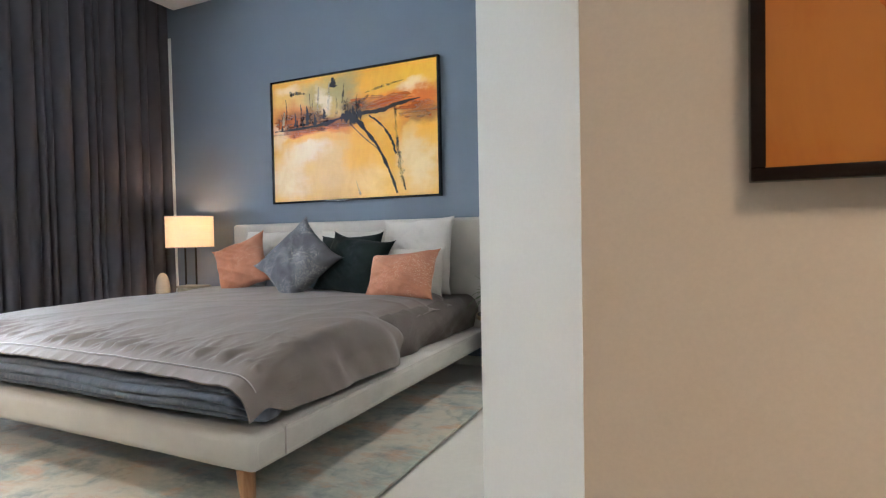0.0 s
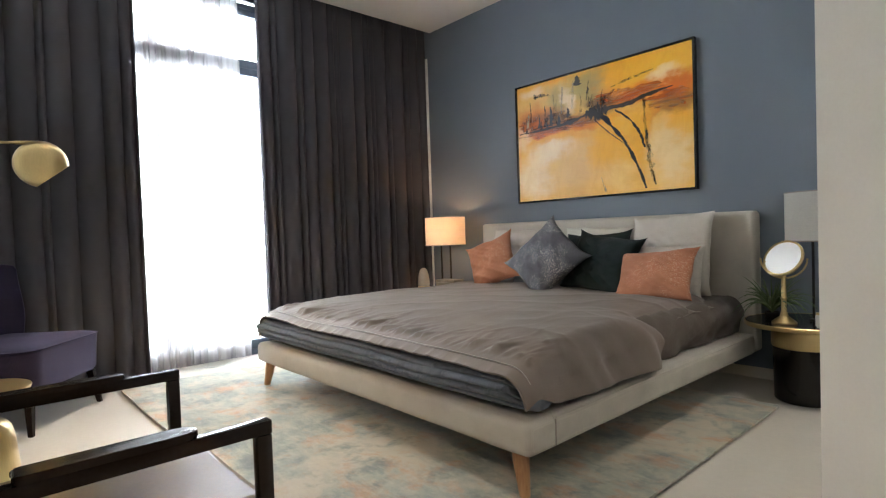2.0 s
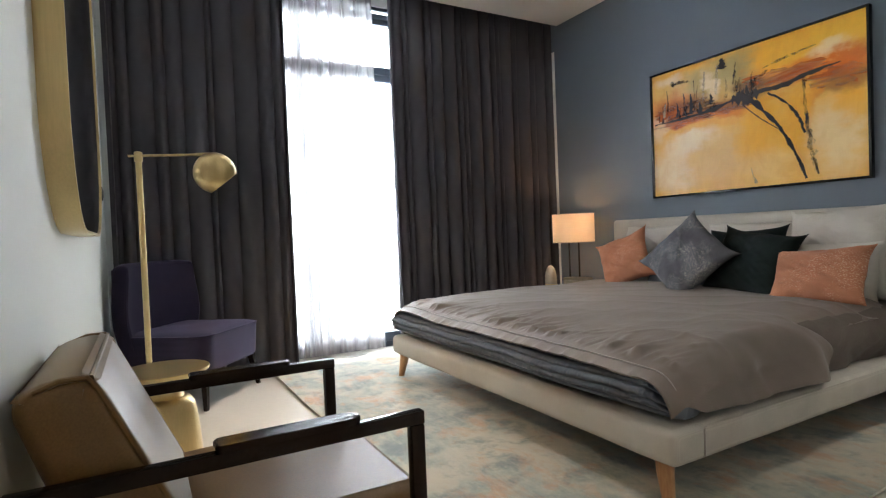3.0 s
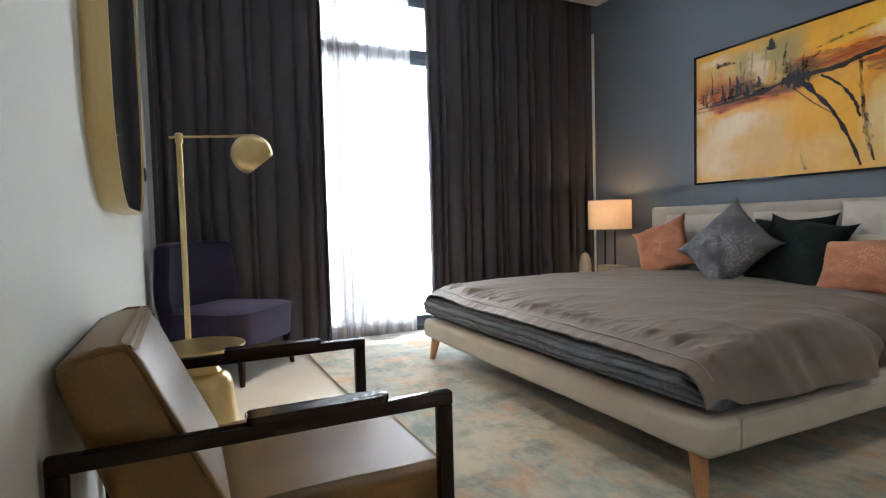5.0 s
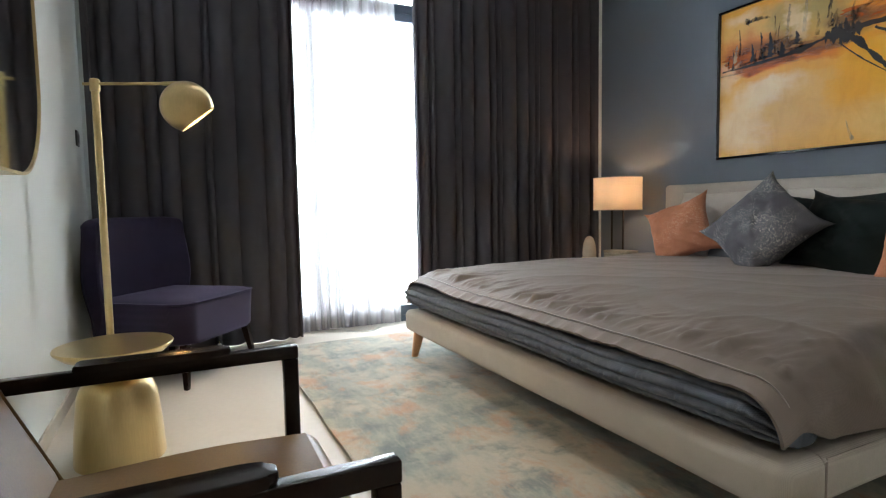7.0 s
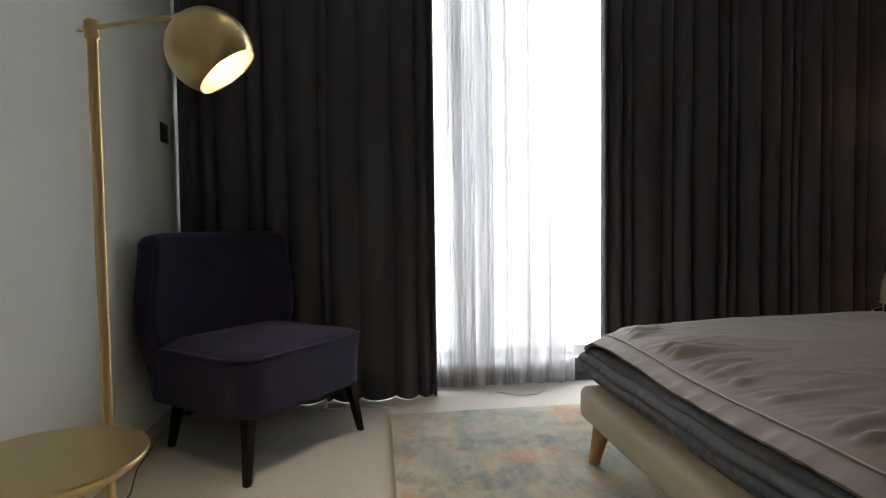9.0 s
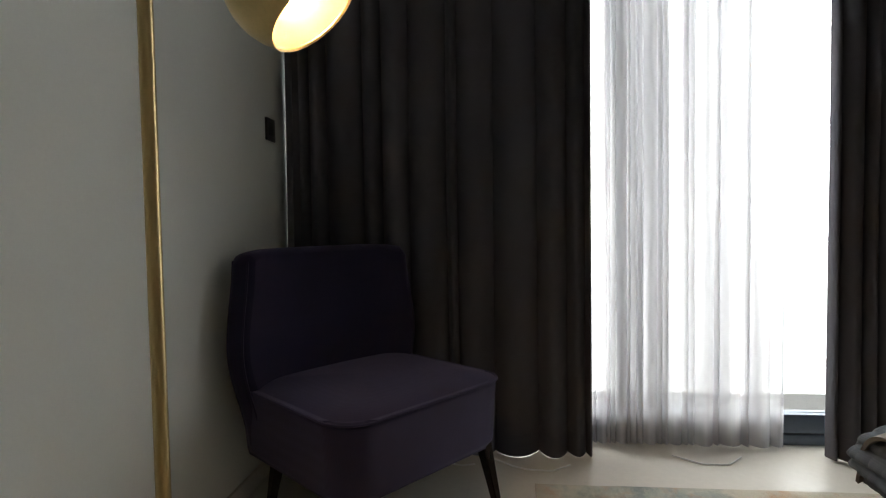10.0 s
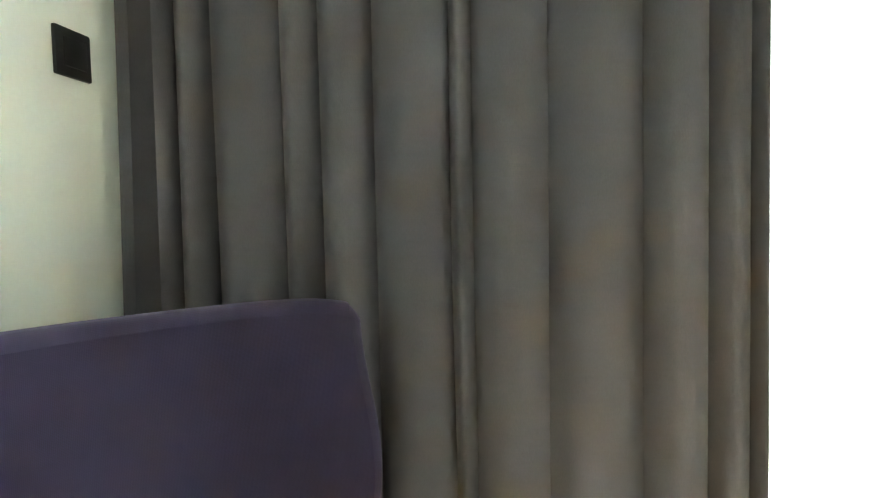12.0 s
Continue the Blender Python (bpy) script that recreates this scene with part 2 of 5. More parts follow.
def abstract_painting(name, seed, ground, clouds):
    """Oil wash: a ground colour with soft, ragged clouds (across, up, half width, half height, colour, strength)."""
    m, nodes, links, b = nodes_of(name)
    co = nodes.new("ShaderNodeTexCoord")
    rag = nodes.new("ShaderNodeTexNoise")
    rag.inputs["Scale"].default_value, rag.inputs["Detail"].default_value, rag.inputs["Roughness"].default_value = 4.5, 8, 0.62
    mp = nodes.new("ShaderNodeMapping")
    mp.inputs["Location"].default_value = (seed, seed * 0.7, 0.3)
    links.new(co.outputs["Generated"], mp.inputs[0])
    links.new(mp.outputs[0], rag.inputs["Vector"])
    warp = nodes.new("ShaderNodeVectorMath")
    warp.operation = "MULTIPLY_ADD"
    links.new(rag.outputs["Color"], warp.inputs[0])
    warp.inputs[1].default_value = (0.30, 0, 0.30)
    links.new(co.outputs["Generated"], warp.inputs[2])
    shifted = nodes.new("ShaderNodeVectorMath")
    shifted.operation = "SUBTRACT"
    links.new(warp.outputs[0], shifted.inputs[0])
    shifted.inputs[1].default_value = (0.15, 0, 0.15)
    col = nodes.new("ShaderNodeRGB")
    col.outputs[0].default_value = (*ground, 1)
    out = col.outputs[0]
    for f, g, rf, rg, color, strength in clouds:
        off, sc, ln = nodes.new("ShaderNodeVectorMath"), nodes.new("ShaderNodeVectorMath"), nodes.new("ShaderNodeVectorMath")
        off.operation, sc.operation, ln.operation = "SUBTRACT", "MULTIPLY", "LENGTH"
        links.new(shifted.outputs[0], off.inputs[0])
        off.inputs[1].default_value = (f, 0, g)
        links.new(off.outputs[0], sc.inputs[0])
        sc.inputs[1].default_value = (1 / rf, 0, 1 / rg)
        links.new(sc.outputs[0], ln.inputs[0])
        mr = nodes.new("ShaderNodeMapRange")
        mr.interpolation_type = "SMOOTHSTEP"
        mr.inputs["From Min"].default_value, mr.inputs["From Max"].default_value = 1.25, 0.35
        mr.inputs["To Max"].default_value = strength
        links.new(ln.outputs["Value"], mr.inputs["Value"])
        mx = nodes.new("ShaderNodeMixRGB")
        links.new(mr.outputs[0], mx.inputs["Fac"])
        links.new(out, mx.inputs["Color1"])
        mx.inputs["Color2"].default_value = (*color, 1)
        out = mx.outputs[0]
    streak = noise_tex(nodes, links, 5, 8, 0.72, (1.3, 1, 0.8), 0.9)
    sr = ramp(nodes, [(0.36, (0.80, 0.64, 0.44)), (0.56, (1, 1, 1))])
    links.new(streak.outputs["Fac"], sr.inputs[0])
    mul = nodes.new("ShaderNodeMixRGB")
    mul.blend_type = "MULTIPLY"
    mul.inputs["Fac"].default_value = 0.35
    links.new(out, mul.inputs["Color1"])
    links.new(sr.outputs[0], mul.inputs["Color2"])
    links.new(mul.outputs[0], b.inputs["Base Color"])
    b.inputs["Roughness"].default_value = 0.3
    bp = nodes.new("ShaderNodeBump")
    bp.inputs["Strength"].default_value, bp.inputs["Distance"].default_value = 0.15, 0.001
    links.new(streak.outputs["Fac"], bp.inputs["Height"])
    links.new(bp.outputs[0], b.inputs["Normal"])
    return m


def wash(name, color, alpha, scale=6, stretch=(1, 1, 1)):
    """A broken, see-through wash of paint."""
    m, nodes, links, b = nodes_of(name)
    n = noise_tex(nodes, links, scale, 6, 0.7, stretch, 0.4)
    r = ramp(nodes, [(0.40, (0, 0, 0)), (0.62, (alpha, alpha, alpha))])
    links.new(n.outputs["Fac"], r.inputs[0])
    b.inputs["Base Color"].default_value = (*color, 1)
    b.inputs["Roughness"].default_value = 0.45
    tr, ms = nodes.new("ShaderNodeBsdfTransparent"), nodes.new("ShaderNodeMixShader")
    links.new(r.outputs[0], ms.inputs["Fac"])
    links.new(tr.outputs[0], ms.inputs[1])
    links.new(b.outputs[0], ms.inputs[2])
    links.new(ms.outputs[0], nodes["Material Output"].inputs["Surface"])
    return m


WHITE = surface("white_wall_paint", (0.785, 0.81, 0.765), 0.7, var=0.03, coarse=1.5, fine=180, bump=0.06)
BLUE = surface("slate_blue_wall_paint", (0.148, 0.180, 0.222), 0.62, var=0.06, coarse=1.2, fine=200, bump=0.08)
BEIGE = surface("warm_beige_wall_paint", (0.58, 0.49, 0.39), 0.7, var=0.05, coarse=1.5, fine=180, bump=0.06)
# white partition paint with the warm hall light tinted into its colour
WARMED_WHITE = surface("warm_lit_partition_paint", (0.785, 0.765, 0.70), 0.7, var=0.03, coarse=1.5, fine=180, bump=0.06)
CEIL = surface("white_ceiling_paint", (0.78, 0.77, 0.75), 0.8, var=0.02, coarse=1.0, fine=150, bump=0.04)
FLOOR = surface("cream_stone_floor", (0.60, 0.565, 0.50), 0.35, var=0.06, coarse=3.0, fine=35, bump=0.03)
SKIRT = surface("cream_skirting", (0.62, 0.58, 0.50), 0.45, var=0.04, bump=0.03)
# near-black stands in for the shade inside ceiling gap and curtain recess
GAP_SHADE = surface("gap_shade_black", (0.015, 0.015, 0.016), 0.6, var=0.1, bump=0)
ALU = surface("grey_blue_aluminium", (0.10, 0.125, 0.16), 0.42, 0.5, var=0.06, fine=120, bump=0.03)
DRAPE = surface("charcoal_drape_cloth", (0.061, 0.059, 0.070), 0.92, var=0.16, coarse=2.5, fine=420, bump=0.25, stretch=(1, 1, 0.35), sheen=0.05)
SHEER = sheer_material()
GLASS = glass_material()
LINEN = weave("oatmeal_linen", (0.47, 0.44, 0.39), 700, 0.15, 0.95, 0.05, 0.5)
OAK = wood("warm_oak_leg", (0.30, 0.135, 0.055), (0.52, 0.28, 0.13), 0.42)
DUVET = weave("taupe_cotton", (0.160, 0.127, 0.106), 1100, 0.12, 0.58, 0.16, 0.15, wrinkle=0.22)
# same taupe as the duvet, darkened here for the shade on the mattress side
SHEET = weave("shaded_taupe_sheet", (0.120, 0.096, 0.083), 1100, 0.12, 0.8, 0.05, 0.15, wrinkle=0.4)
QUILT = weave("slate_blue_quilting", (0.098, 0.116, 0.148), 500, 0.28, 0.9, 0.08, 0.5)
PIPING = weave("pale_piping", (0.34, 0.30, 0.275), 900, 0.1)
TERRA = weave("terracotta_slub", (0.40, 0.165, 0.088), 900, 0.16, 0.95, 0.08, 0.3, flecks=(0.60, 0.36, 0.24))
SPARK = weave("grey_tweed", (0.095, 0.098, 0.112), 300, 0.35, 0.9, 0.05, 0.6, flecks=(0.52, 0.50, 0.47))
GREEN = weave("bottle_green_velvet", (0.011, 0.018, 0.018), 500, 0.3, 0.8, 0.05, 0.3)
SLATEP = weave("slate_pillow_cotton", (0.10, 0.12, 0.145), 800, 0.2)
IVORY = weave("ivory_pillow_cotton", (0.55, 0.515, 0.465), 900, 0.08, 0.75, 0.05, 0.15, wrinkle=0.5)
PURPLE = weave("purple_velvet", (0.019, 0.015, 0.036), 900, 0.25, 0.85, 0.27, 0.2)
GREEN.node_tree.nodes["Principled BSDF"].inputs["Specular IOR Level"].default_value = 0.15
PURPLE.node_tree.nodes["Principled BSDF"].inputs["Specular IOR Level"].default_value = 0.2
PURPLE.node_tree.nodes["Principled BSDF"].inputs["Sheen Tint"].default_value = (0.46, 0.42, 0.64, 1)
LEATHER = surface("olive_brown_leather", (0.178, 0.099, 0.032), 0.36, var=0.28, coarse=4, fine=220, bump=0.25, depth=0.001)
LEATHER.node_tree.nodes["Principled BSDF"].inputs["Specular IOR Level"].default_value = 0.45
EBONY = surface("black_lacquered_wood", (0.016, 0.010, 0.008), 0.2, var=0.15, coarse=6, fine=90, bump=0.02)
EBONY.node_tree.nodes["Principled BSDF"].inputs["Specular IOR Level"].default_value = 0.22
BRASS = surface("brushed_brass", (0.59, 0.455, 0.225), 0.32, 1.0, var=0.10, coarse=5, fine=150, bump=0.05, stretch=(1, 1, 0.05))
BRASSIN = surface("polished_brass_inside", (0.80, 0.62, 0.30), 0.35, 0.7, var=0.05, bump=0.02)
BLACKTOP = surface("black_lacquer", (0.010, 0.010, 0.011), 0.15, var=0.2, coarse=8, bump=0.01)
BLACKMETAL = surface("black_powdercoat", (0.018, 0.017, 0.017), 0.5, 0.3, var=0.2, fine=300, bump=0.1)
MIRROR = surface("mirror_silvering", (0.92, 0.93, 0.93), 0.02, 1.0, var=0.01, bump=0)
MIRROR.node_tree.nodes["Principled BSDF"].inputs["Roughness"].default_value = 0.0
SHADEW = shade_material("lit_linen_shade", (0.84, 0.76, 0.62), 0.20)
SHADEC = shade_material("unlit_white_shade", (0.83, 0.82, 0.78), 0.45)
BULB = glow_material("glowing_bulb", (1.0, 0.56, 0.29), 290)
LENS = glow_material("downlight_lens", (1.0, 0.86, 0.70), 12)
READBULB = glow_material("warm_reading_bulb", (1.0, 0.66, 0.38), 750)
HAZE = glow_material("bright_hazy_sky", (0.94, 0.97, 1.0), 7)
RUG = rug_material()
STONE = surface("travertine_box", (0.30, 0.28, 0.21), 0.6, var=0.35, coarse=18, fine=70, bump=0.25)
LEAF = surface("succulent_leaf", (0.10, 0.15, 0.07), 0.45, var=0.35, coarse=20, fine=90, bump=0.1)
POT = surface("pale_pot_ceramic", (0.55, 0.53, 0.48), 0.35, var=0.1, coarse=9, bump=0.1)
SMOKE = surface("smoky_glazed_dome", (0.56, 0.52, 0.42), 0.25, 0.2, var=0.06, coarse=6, bump=0.02)
PLUGW = surface("white_plastic", (0.75, 0.75, 0.74), 0.4, var=0.03, bump=0)
PLUGB = surface("black_plastic", (0.012, 0.012, 0.013), 0.3, var=0.1, bump=0)
AMBER, CREAM, SUNNY, BURNT, SIENNA, OLIVE = (0.85, 0.48, 0.09), (0.92, 0.75, 0.46), (0.92, 0.44, 0.01), (0.66, 0.13, 0.004), (0.24, 0.07, 0.012), (0.40, 0.32, 0.11)
ART = abstract_painting("abstract_wash_amber", 0.0, AMBER, [
    (0.50, 0.95, 0.70, 0.20, SUNNY, 0.9), (0.25, 0.85, 0.30, 0.14, (0.80, 0.52, 0.16), 0.8), (0.85, 0.86, 0.24, 0.16, (0.90, 0.50, 0.03), 0.9), (0.46, 0.85, 0.13, 0.20, OLIVE, 0.9), (0.30, 0.82, 0.10, 0.14, OLIVE, 0.7),
    (0.12, 0.70, 0.16, 0.12, BURNT, 0.7), (0.30, 0.60, 0.36, 0.055, BURNT, 0.9), (0.78, 0.70, 0.30, 0.075, BURNT, 0.9), (0.84, 0.75, 0.26, 0.07, BURNT, 0.85), (0.12, 0.595, 0.22, 0.045, BURNT, 0.9), (0.52, 0.58, 0.20, 0.04, (0.78, 0.26, 0.01), 0.8), (0.92, 0.62, 0.16, 0.09, SIENNA, 0.75), (0.72, 0.78, 0.20, 0.05, (0.80, 0.28, 0.01), 0.7), (0.24, 0.67, 0.15, 0.09, SIENNA, 0.8), (0.09, 0.66, 0.08, 0.10, SIENNA, 0.6), (0.54, 0.68, 0.10, 0.09, (0.06, 0.03, 0.015), 0.85), (0.40, 0.64, 0.14, 0.04, SIENNA, 0.8), (0.80, 0.60, 0.035, 0.30, (0.70, 0.22, 0.01), 0.7),
    (0.86, 0.82, 0.10, 0.06, CREAM, 0.7), (0.10, 0.93, 0.10, 0.06, CREAM, 0.6), (0.34, 0.80, 0.035, 0.12, CREAM, 0.7), (0.04, 0.55, 0.06, 0.12, CREAM, 0.6),
    (0.22, 0.40, 0.15, 0.13, CREAM, 0.95), (0.10, 0.20, 0.16, 0.20, CREAM, 0.75), (0.38, 0.24, 0.16, 0.20, (0.84, 0.53, 0.17), 0.7), (0.30, 0.52, 0.24, 0.045, (0.86, 0.36, 0.02), 0.6), (0.58, 0.42, 0.12, 0.28, SUNNY, 0.85), (0.74, 0.40, 0.09, 0.24, SUNNY, 0.8), (0.90, 0.26, 0.12, 0.26, (0.88, 0.66, 0.34), 0.85), (0.62, 0.12, 0.12, 0.16, (0.90, 0.60, 0.20), 0.7), (0.96, 0.46, 0.08, 0.14, SUNNY, 0.7)])
ART2 = abstract_painting("abstract_wash_rust", 3.1, (0.42, 0.12, 0.008), [
    (0.2, 0.1, 0.4, 0.12, (0.42, 0.17, 0.03), 0.7), (0.3, 0.35, 0.3, 0.10, (0.48, 0.10, 0.006), 0.7), (0.1, 0.45, 0.2, 0.2, (0.50, 0.20, 0.03), 0.6), (0.5, 0.7, 0.4, 0.2, (0.75, 0.40, 0.05), 0.8), (0.7, 0.25, 0.3, 0.2, (0.55, 0.18, 0.02), 0.6)])
INK = surface("black_brush_paint", (0.018, 0.014, 0.012), 0.5, var=0.5, coarse=25, fine=120, bump=0.3)
INKW = wash("dry_black_brush", (0.02, 0.015, 0.012), 1.0, 22, (1, 1, 0.35))
UMBER = wash("umber_wash", (0.14, 0.06, 0.02), 0.9, 9)
RUST = wash("rust_wash", (0.60, 0.14, 0.008), 0.95, 4, (0.5, 1, 2))
PALE = wash("cream_highlight", (0.92, 0.72, 0.42), 0.75, 1.6)
TERRACE = surface("pale_terrace_stone", (0.62, 0.60, 0.56), 0.7, var=0.1, coarse=1, fine=20, bump=0.1)

# ---- mesh helpers ----


def part(name, bm, material, parent=None, label="", smooth=35):
    me = bpy.data.meshes.new(name)
    bmesh.ops.recalc_face_normals(bm, faces=bm.faces)
    bm.to_mesh(me)
    bm.free()
    me.materials.append(material)
    if smooth:
        me.polygons.foreach_set("use_smooth", [True] * len(me.polygons))
        me.set_sharp_from_angle(angle=radians(smooth))
    ob = new(name, me)
    if parent:
        ob.parent = parent
    if label:
        ob["label"] = label
    return ob


def thing(name, m, label, category, group="", kind=""):
    ob = new(name)
    ob.empty_display_size = 0.1
    ob.matrix_world = m
    return tagged(ob, label, category, group, kind)


def box(x0, x1, y0, y1, z0, z1, bevel=0.0, seg=3, bm=None):
    own = bm is None
    t = bmesh.new()
    bmesh.ops.create_cube(t, size=1)
    for v in t.verts:
        v.co = ((x0 + x1) / 2 + v.co.x * (x1 - x0), (y0 + y1) / 2 + v.co.y * (y1 - y0), (z0 + z1) / 2 + v.co.z * (z1 - z0))
    if bevel:
        bmesh.ops.bevel(t, geom=t.edges[:], offset=bevel, segments=seg, profile=0.5, affect="EDGES")
    return t if own else merge(bm, t)


def merge(bm, t):
    me = bpy.data.meshes.new("tmp")
    t.to_mesh(me)
    t.free()
    bm.from_mesh(me)
    bpy.data.meshes.remove(me)
    return bm


def lathe(profile, n=48, bm=None, closed=True):
    bm = bm or bmesh.new()
    rings = [[bm.verts.new((r * math.cos(2 * math.pi * i / n), r * math.sin(2 * math.pi * i / n), z)) for i in range(n)] for r, z in profile]
    for a, b in zip(rings, rings[1:]):
        for i in range(n):
            bm.faces.new((a[i], a[(i + 1) % n], b[(i + 1) % n], b[i]))
    if closed:
        bm.faces.new(rings[0])
        bm.faces.new(rings[-1])
    return bm


def tube(points, radius, n=10, bm=None, caps=True):
    bm = bm or bmesh.new()
    pts = [Vector(p) for p in points]
    rings, side = [], None
    for i, p in enumerate(pts):
        d = (pts[min(i + 1, len(pts) - 1)] - pts[max(i - 1, 0)]).normalized()
        if side is None:
            side = d.orthogonal().normalized()
        side = (side - d * side.dot(d)).normalized()
        up = d.cross(side)
        r = radius[i] if isinstance(radius, (list, tuple)) else radius
        rings.append([bm.verts.new(p + r * (math.cos(2 * math.pi * k / n) * side + math.sin(2 * math.pi * k / n) * up)) for k in range(n)])
    for a, b in zip(rings, rings[1:]):
        for k in range(n):
            bm.faces.new((a[k], a[(k + 1) % n], b[(k + 1) % n], b[k]))
    if caps:
        bm.faces.new(rings[0])
        bm.faces.new(rings[-1])
    return bm


def sheet(fn, nu, nv, thick=0.0):
    """A sheet of nu x nv cells over the unit square; thick gives it a back."""
    bm = bmesh.new()
    g = [[bm.verts.new(fn(i / nu, j / nv)) for j in range(nv + 1)] for i in range(nu + 1)]
    for i in range(nu):
        for j in range(nv):
            bm.faces.new((g[i][j], g[i + 1][j], g[i + 1][j + 1], g[i][j + 1]))
    if thick:
        bm.normal_update()
        bmesh.ops.solidify(bm, geom=bm.faces[:], thickness=thick)
    return bm


def extrude_profile(pts, axis, a, b, bevel=0.0, seg=3):
    """A closed outline in the plane across axis ('x' or 'y'), drawn out from a to b."""
    bm = bmesh.new()
    place = (lambda p, q: (q, p[0], p[1])) if axis == "x" else ((lambda p, q: (p[0], q, p[1])) if axis == "y" else (lambda p, q: (p[0], p[1], q)))
    va, vb = [bm.verts.new(place(p, a)) for p in pts], [bm.verts.new(place(p, b)) for p in pts]
    bm.faces.new(va)
    bm.faces.new(vb[::-1])
    for i in range(len(pts)):
        j = (i + 1) % len(pts)
        bm.faces.new((va[i], vb[i], vb[j], va[j]))
    if bevel:
        bmesh.ops.bevel(bm, geom=bm.edges[:], offset=bevel, segments=seg, profile=0.5, affect="EDGES")
    return bm


def wob(x, y, z=0.0, s=1.0):
    return noise.noise(Vector((x * s, y * s, z)))


def smooth01(t):
    t = min(1, max(0, t))
    return t * t * (3 - 2 * t)


# ---- the room ----
YN, YS, XW = 3.786, -0.386, -4.86      # blue wall, mirror wall, glass
CZ = 3.176                             # ceiling
XR = -0.332                            # room end of the partition


def structure(name, bm, material, label, category="wall", smooth=0):
    return tagged(part(name, bm, material, None, "", smooth), label, category, "", "structure")


structure("floor", box(-5.2, 1.75, -1.45, 4.0, -0.12, 0), FLOOR, "cream polished stone floor of the bedroom and entry", "floor")
structure("wall_north", box(-5.2, 0.1, YN, YN + 0.2, 0, 3.5), BLUE, "slate blue painted wall behind the bed headboard")
structure("wall_south", box(-5.2, -0.75, YS - 0.2, YS, 0, 3.5), WHITE, "white painted wall behind mirror and chairs")
structure("wall_entry_side", box(-0.95, -0.75, -1.45, YS - 0.2, 0, 3.5), WHITE, "white painted entry side wall")
structure("wall_entry_back", box(-0.75, 1.75, -1.65, -1.45, 0, 3.5), WHITE, "white painted wall at the back of the entry")
structure("wall_east", box(1.75, 1.95, -1.65, 0.97, 0, 3.5), WHITE, "white painted end wall of the entry")
pier = extrude_profile([(-0.332, 0.875), (-0.151, 0.777), (-0.151, 0.95), (-0.151, YN), (-0.332, YN)], "z", 0, 3.5)
structure("wall_partition", pier, WARMED_WHITE, "white painted partition end with a slanted edge, tinted for warm light")
structure("wall_entry_north", box(-0.151, 1.75, 0.78, 0.97, 0, 3.5), BEIGE, "warm beige painted entry wall with a picture")
structure("ceiling", box(-4.54, 0.1, YS, YN - 0.022, CZ, CZ + 0.3), CEIL, "white painted bedroom ceiling with curtain recess", "ceiling")
structure("ceiling_pocket", box(-5.2, -4.54, YS, YN, CZ + 0.24, CZ + 0.4), GAP_SHADE, "curtain recess above the drapes, blackened for its shade", "ceiling")
structure("ceiling_entry", box(-0.75, 1.75, -1.45, 0.78, 2.66, 2.8), CEIL, "white painted lower ceiling of the entry", "ceiling")
structure("shadow_gap", box(-4.54, XR, YN - 0.022, YN, CZ + 0.015, CZ + 0.2), GAP_SHADE, "black shadow gap along the blue wall", "trim")
structure("trim_reveal", box(XW, -4.615, YN - 0.006, YN, 0, 2.93), WHITE, "white reveal strip beside the drape", "trim")
structure("baseboard_south", box(-4.6, -0.75, YS, YS + 0.012, 0, 0.07, 0.003, 2), SKIRT, "low cream skirting along the white wall", "baseboard")
structure("baseboard_north", box(-4.55, XR, YN - 0.012, YN, 0, 0.07, 0.003, 2), SKIRT, "low cream skirting along the blue wall", "baseboard")
# unseen wall pieces, added to cut the daylight leaking past the drape edges
structure("light_stop_wall_south", box(-5.05, -4.80, YS - 0.2, 0.12, 0, 3.16), WHITE, "unseen white wall beside the window, stops light round the drape")
structure("light_stop_wall_north", box(-5.05, -4.80, 3.45, YN + 0.2, 0, 3.16), WHITE, "unseen white wall beside the window, stops light round the drape")
structure("wall_west_head", box(-5.05, -4.80, YS - 0.2, YN + 0.2, 3.16, 3.5), WHITE, "white lintel above the window")
structure("ground", box(-400, -5.2, -300, 300, -0.35, -0.12), TERRACE, "pale sunlit terrace ground outside", "ground")

sky_wall = box(-90.2, -90, -160, 160, -0.1, 120)
structure("backdrop", sky_wall, HAZE, "bright hazy white sky beyond the terrace", "sky")

win = thing("window_1", pose(XW, 1.7, 0), "floor-to-ceiling aluminium window with two transoms", "window", "", "structure")
y0, y1 = 0.12 - 1.7, 3.45 - 1.7
rails = [(0.0, 0.048), (0.054, 0.138), (2.47, 2.535), (2.541, 2.61), (2.995, 3.05), (3.056, 3.10), (3.13, 3.16)]
for a, b in rails:
    part("rail", box(-0.035, 0.035, y0, y1, a, b, 0.004, 2), ALU, win)
posts = (y0 + 0.03, 2.3 - 1.7, y1 - 0.03)
for py in posts:
    part("mullion", box(-0.03, 0.03, py - 0.03, py + 0.03, 0.138, 3.13, 0.004, 2), ALU, win)
for a, b in zip(posts, posts[1:]):
    for za, zb in ((0.138, 2.47), (2.61, 2.995)):
        pane = part("pane", box(-0.006, 0.006, a + 0.03, b - 0.03, za, zb), GLASS, win, "", 0)
        pane.visible_shadow = False


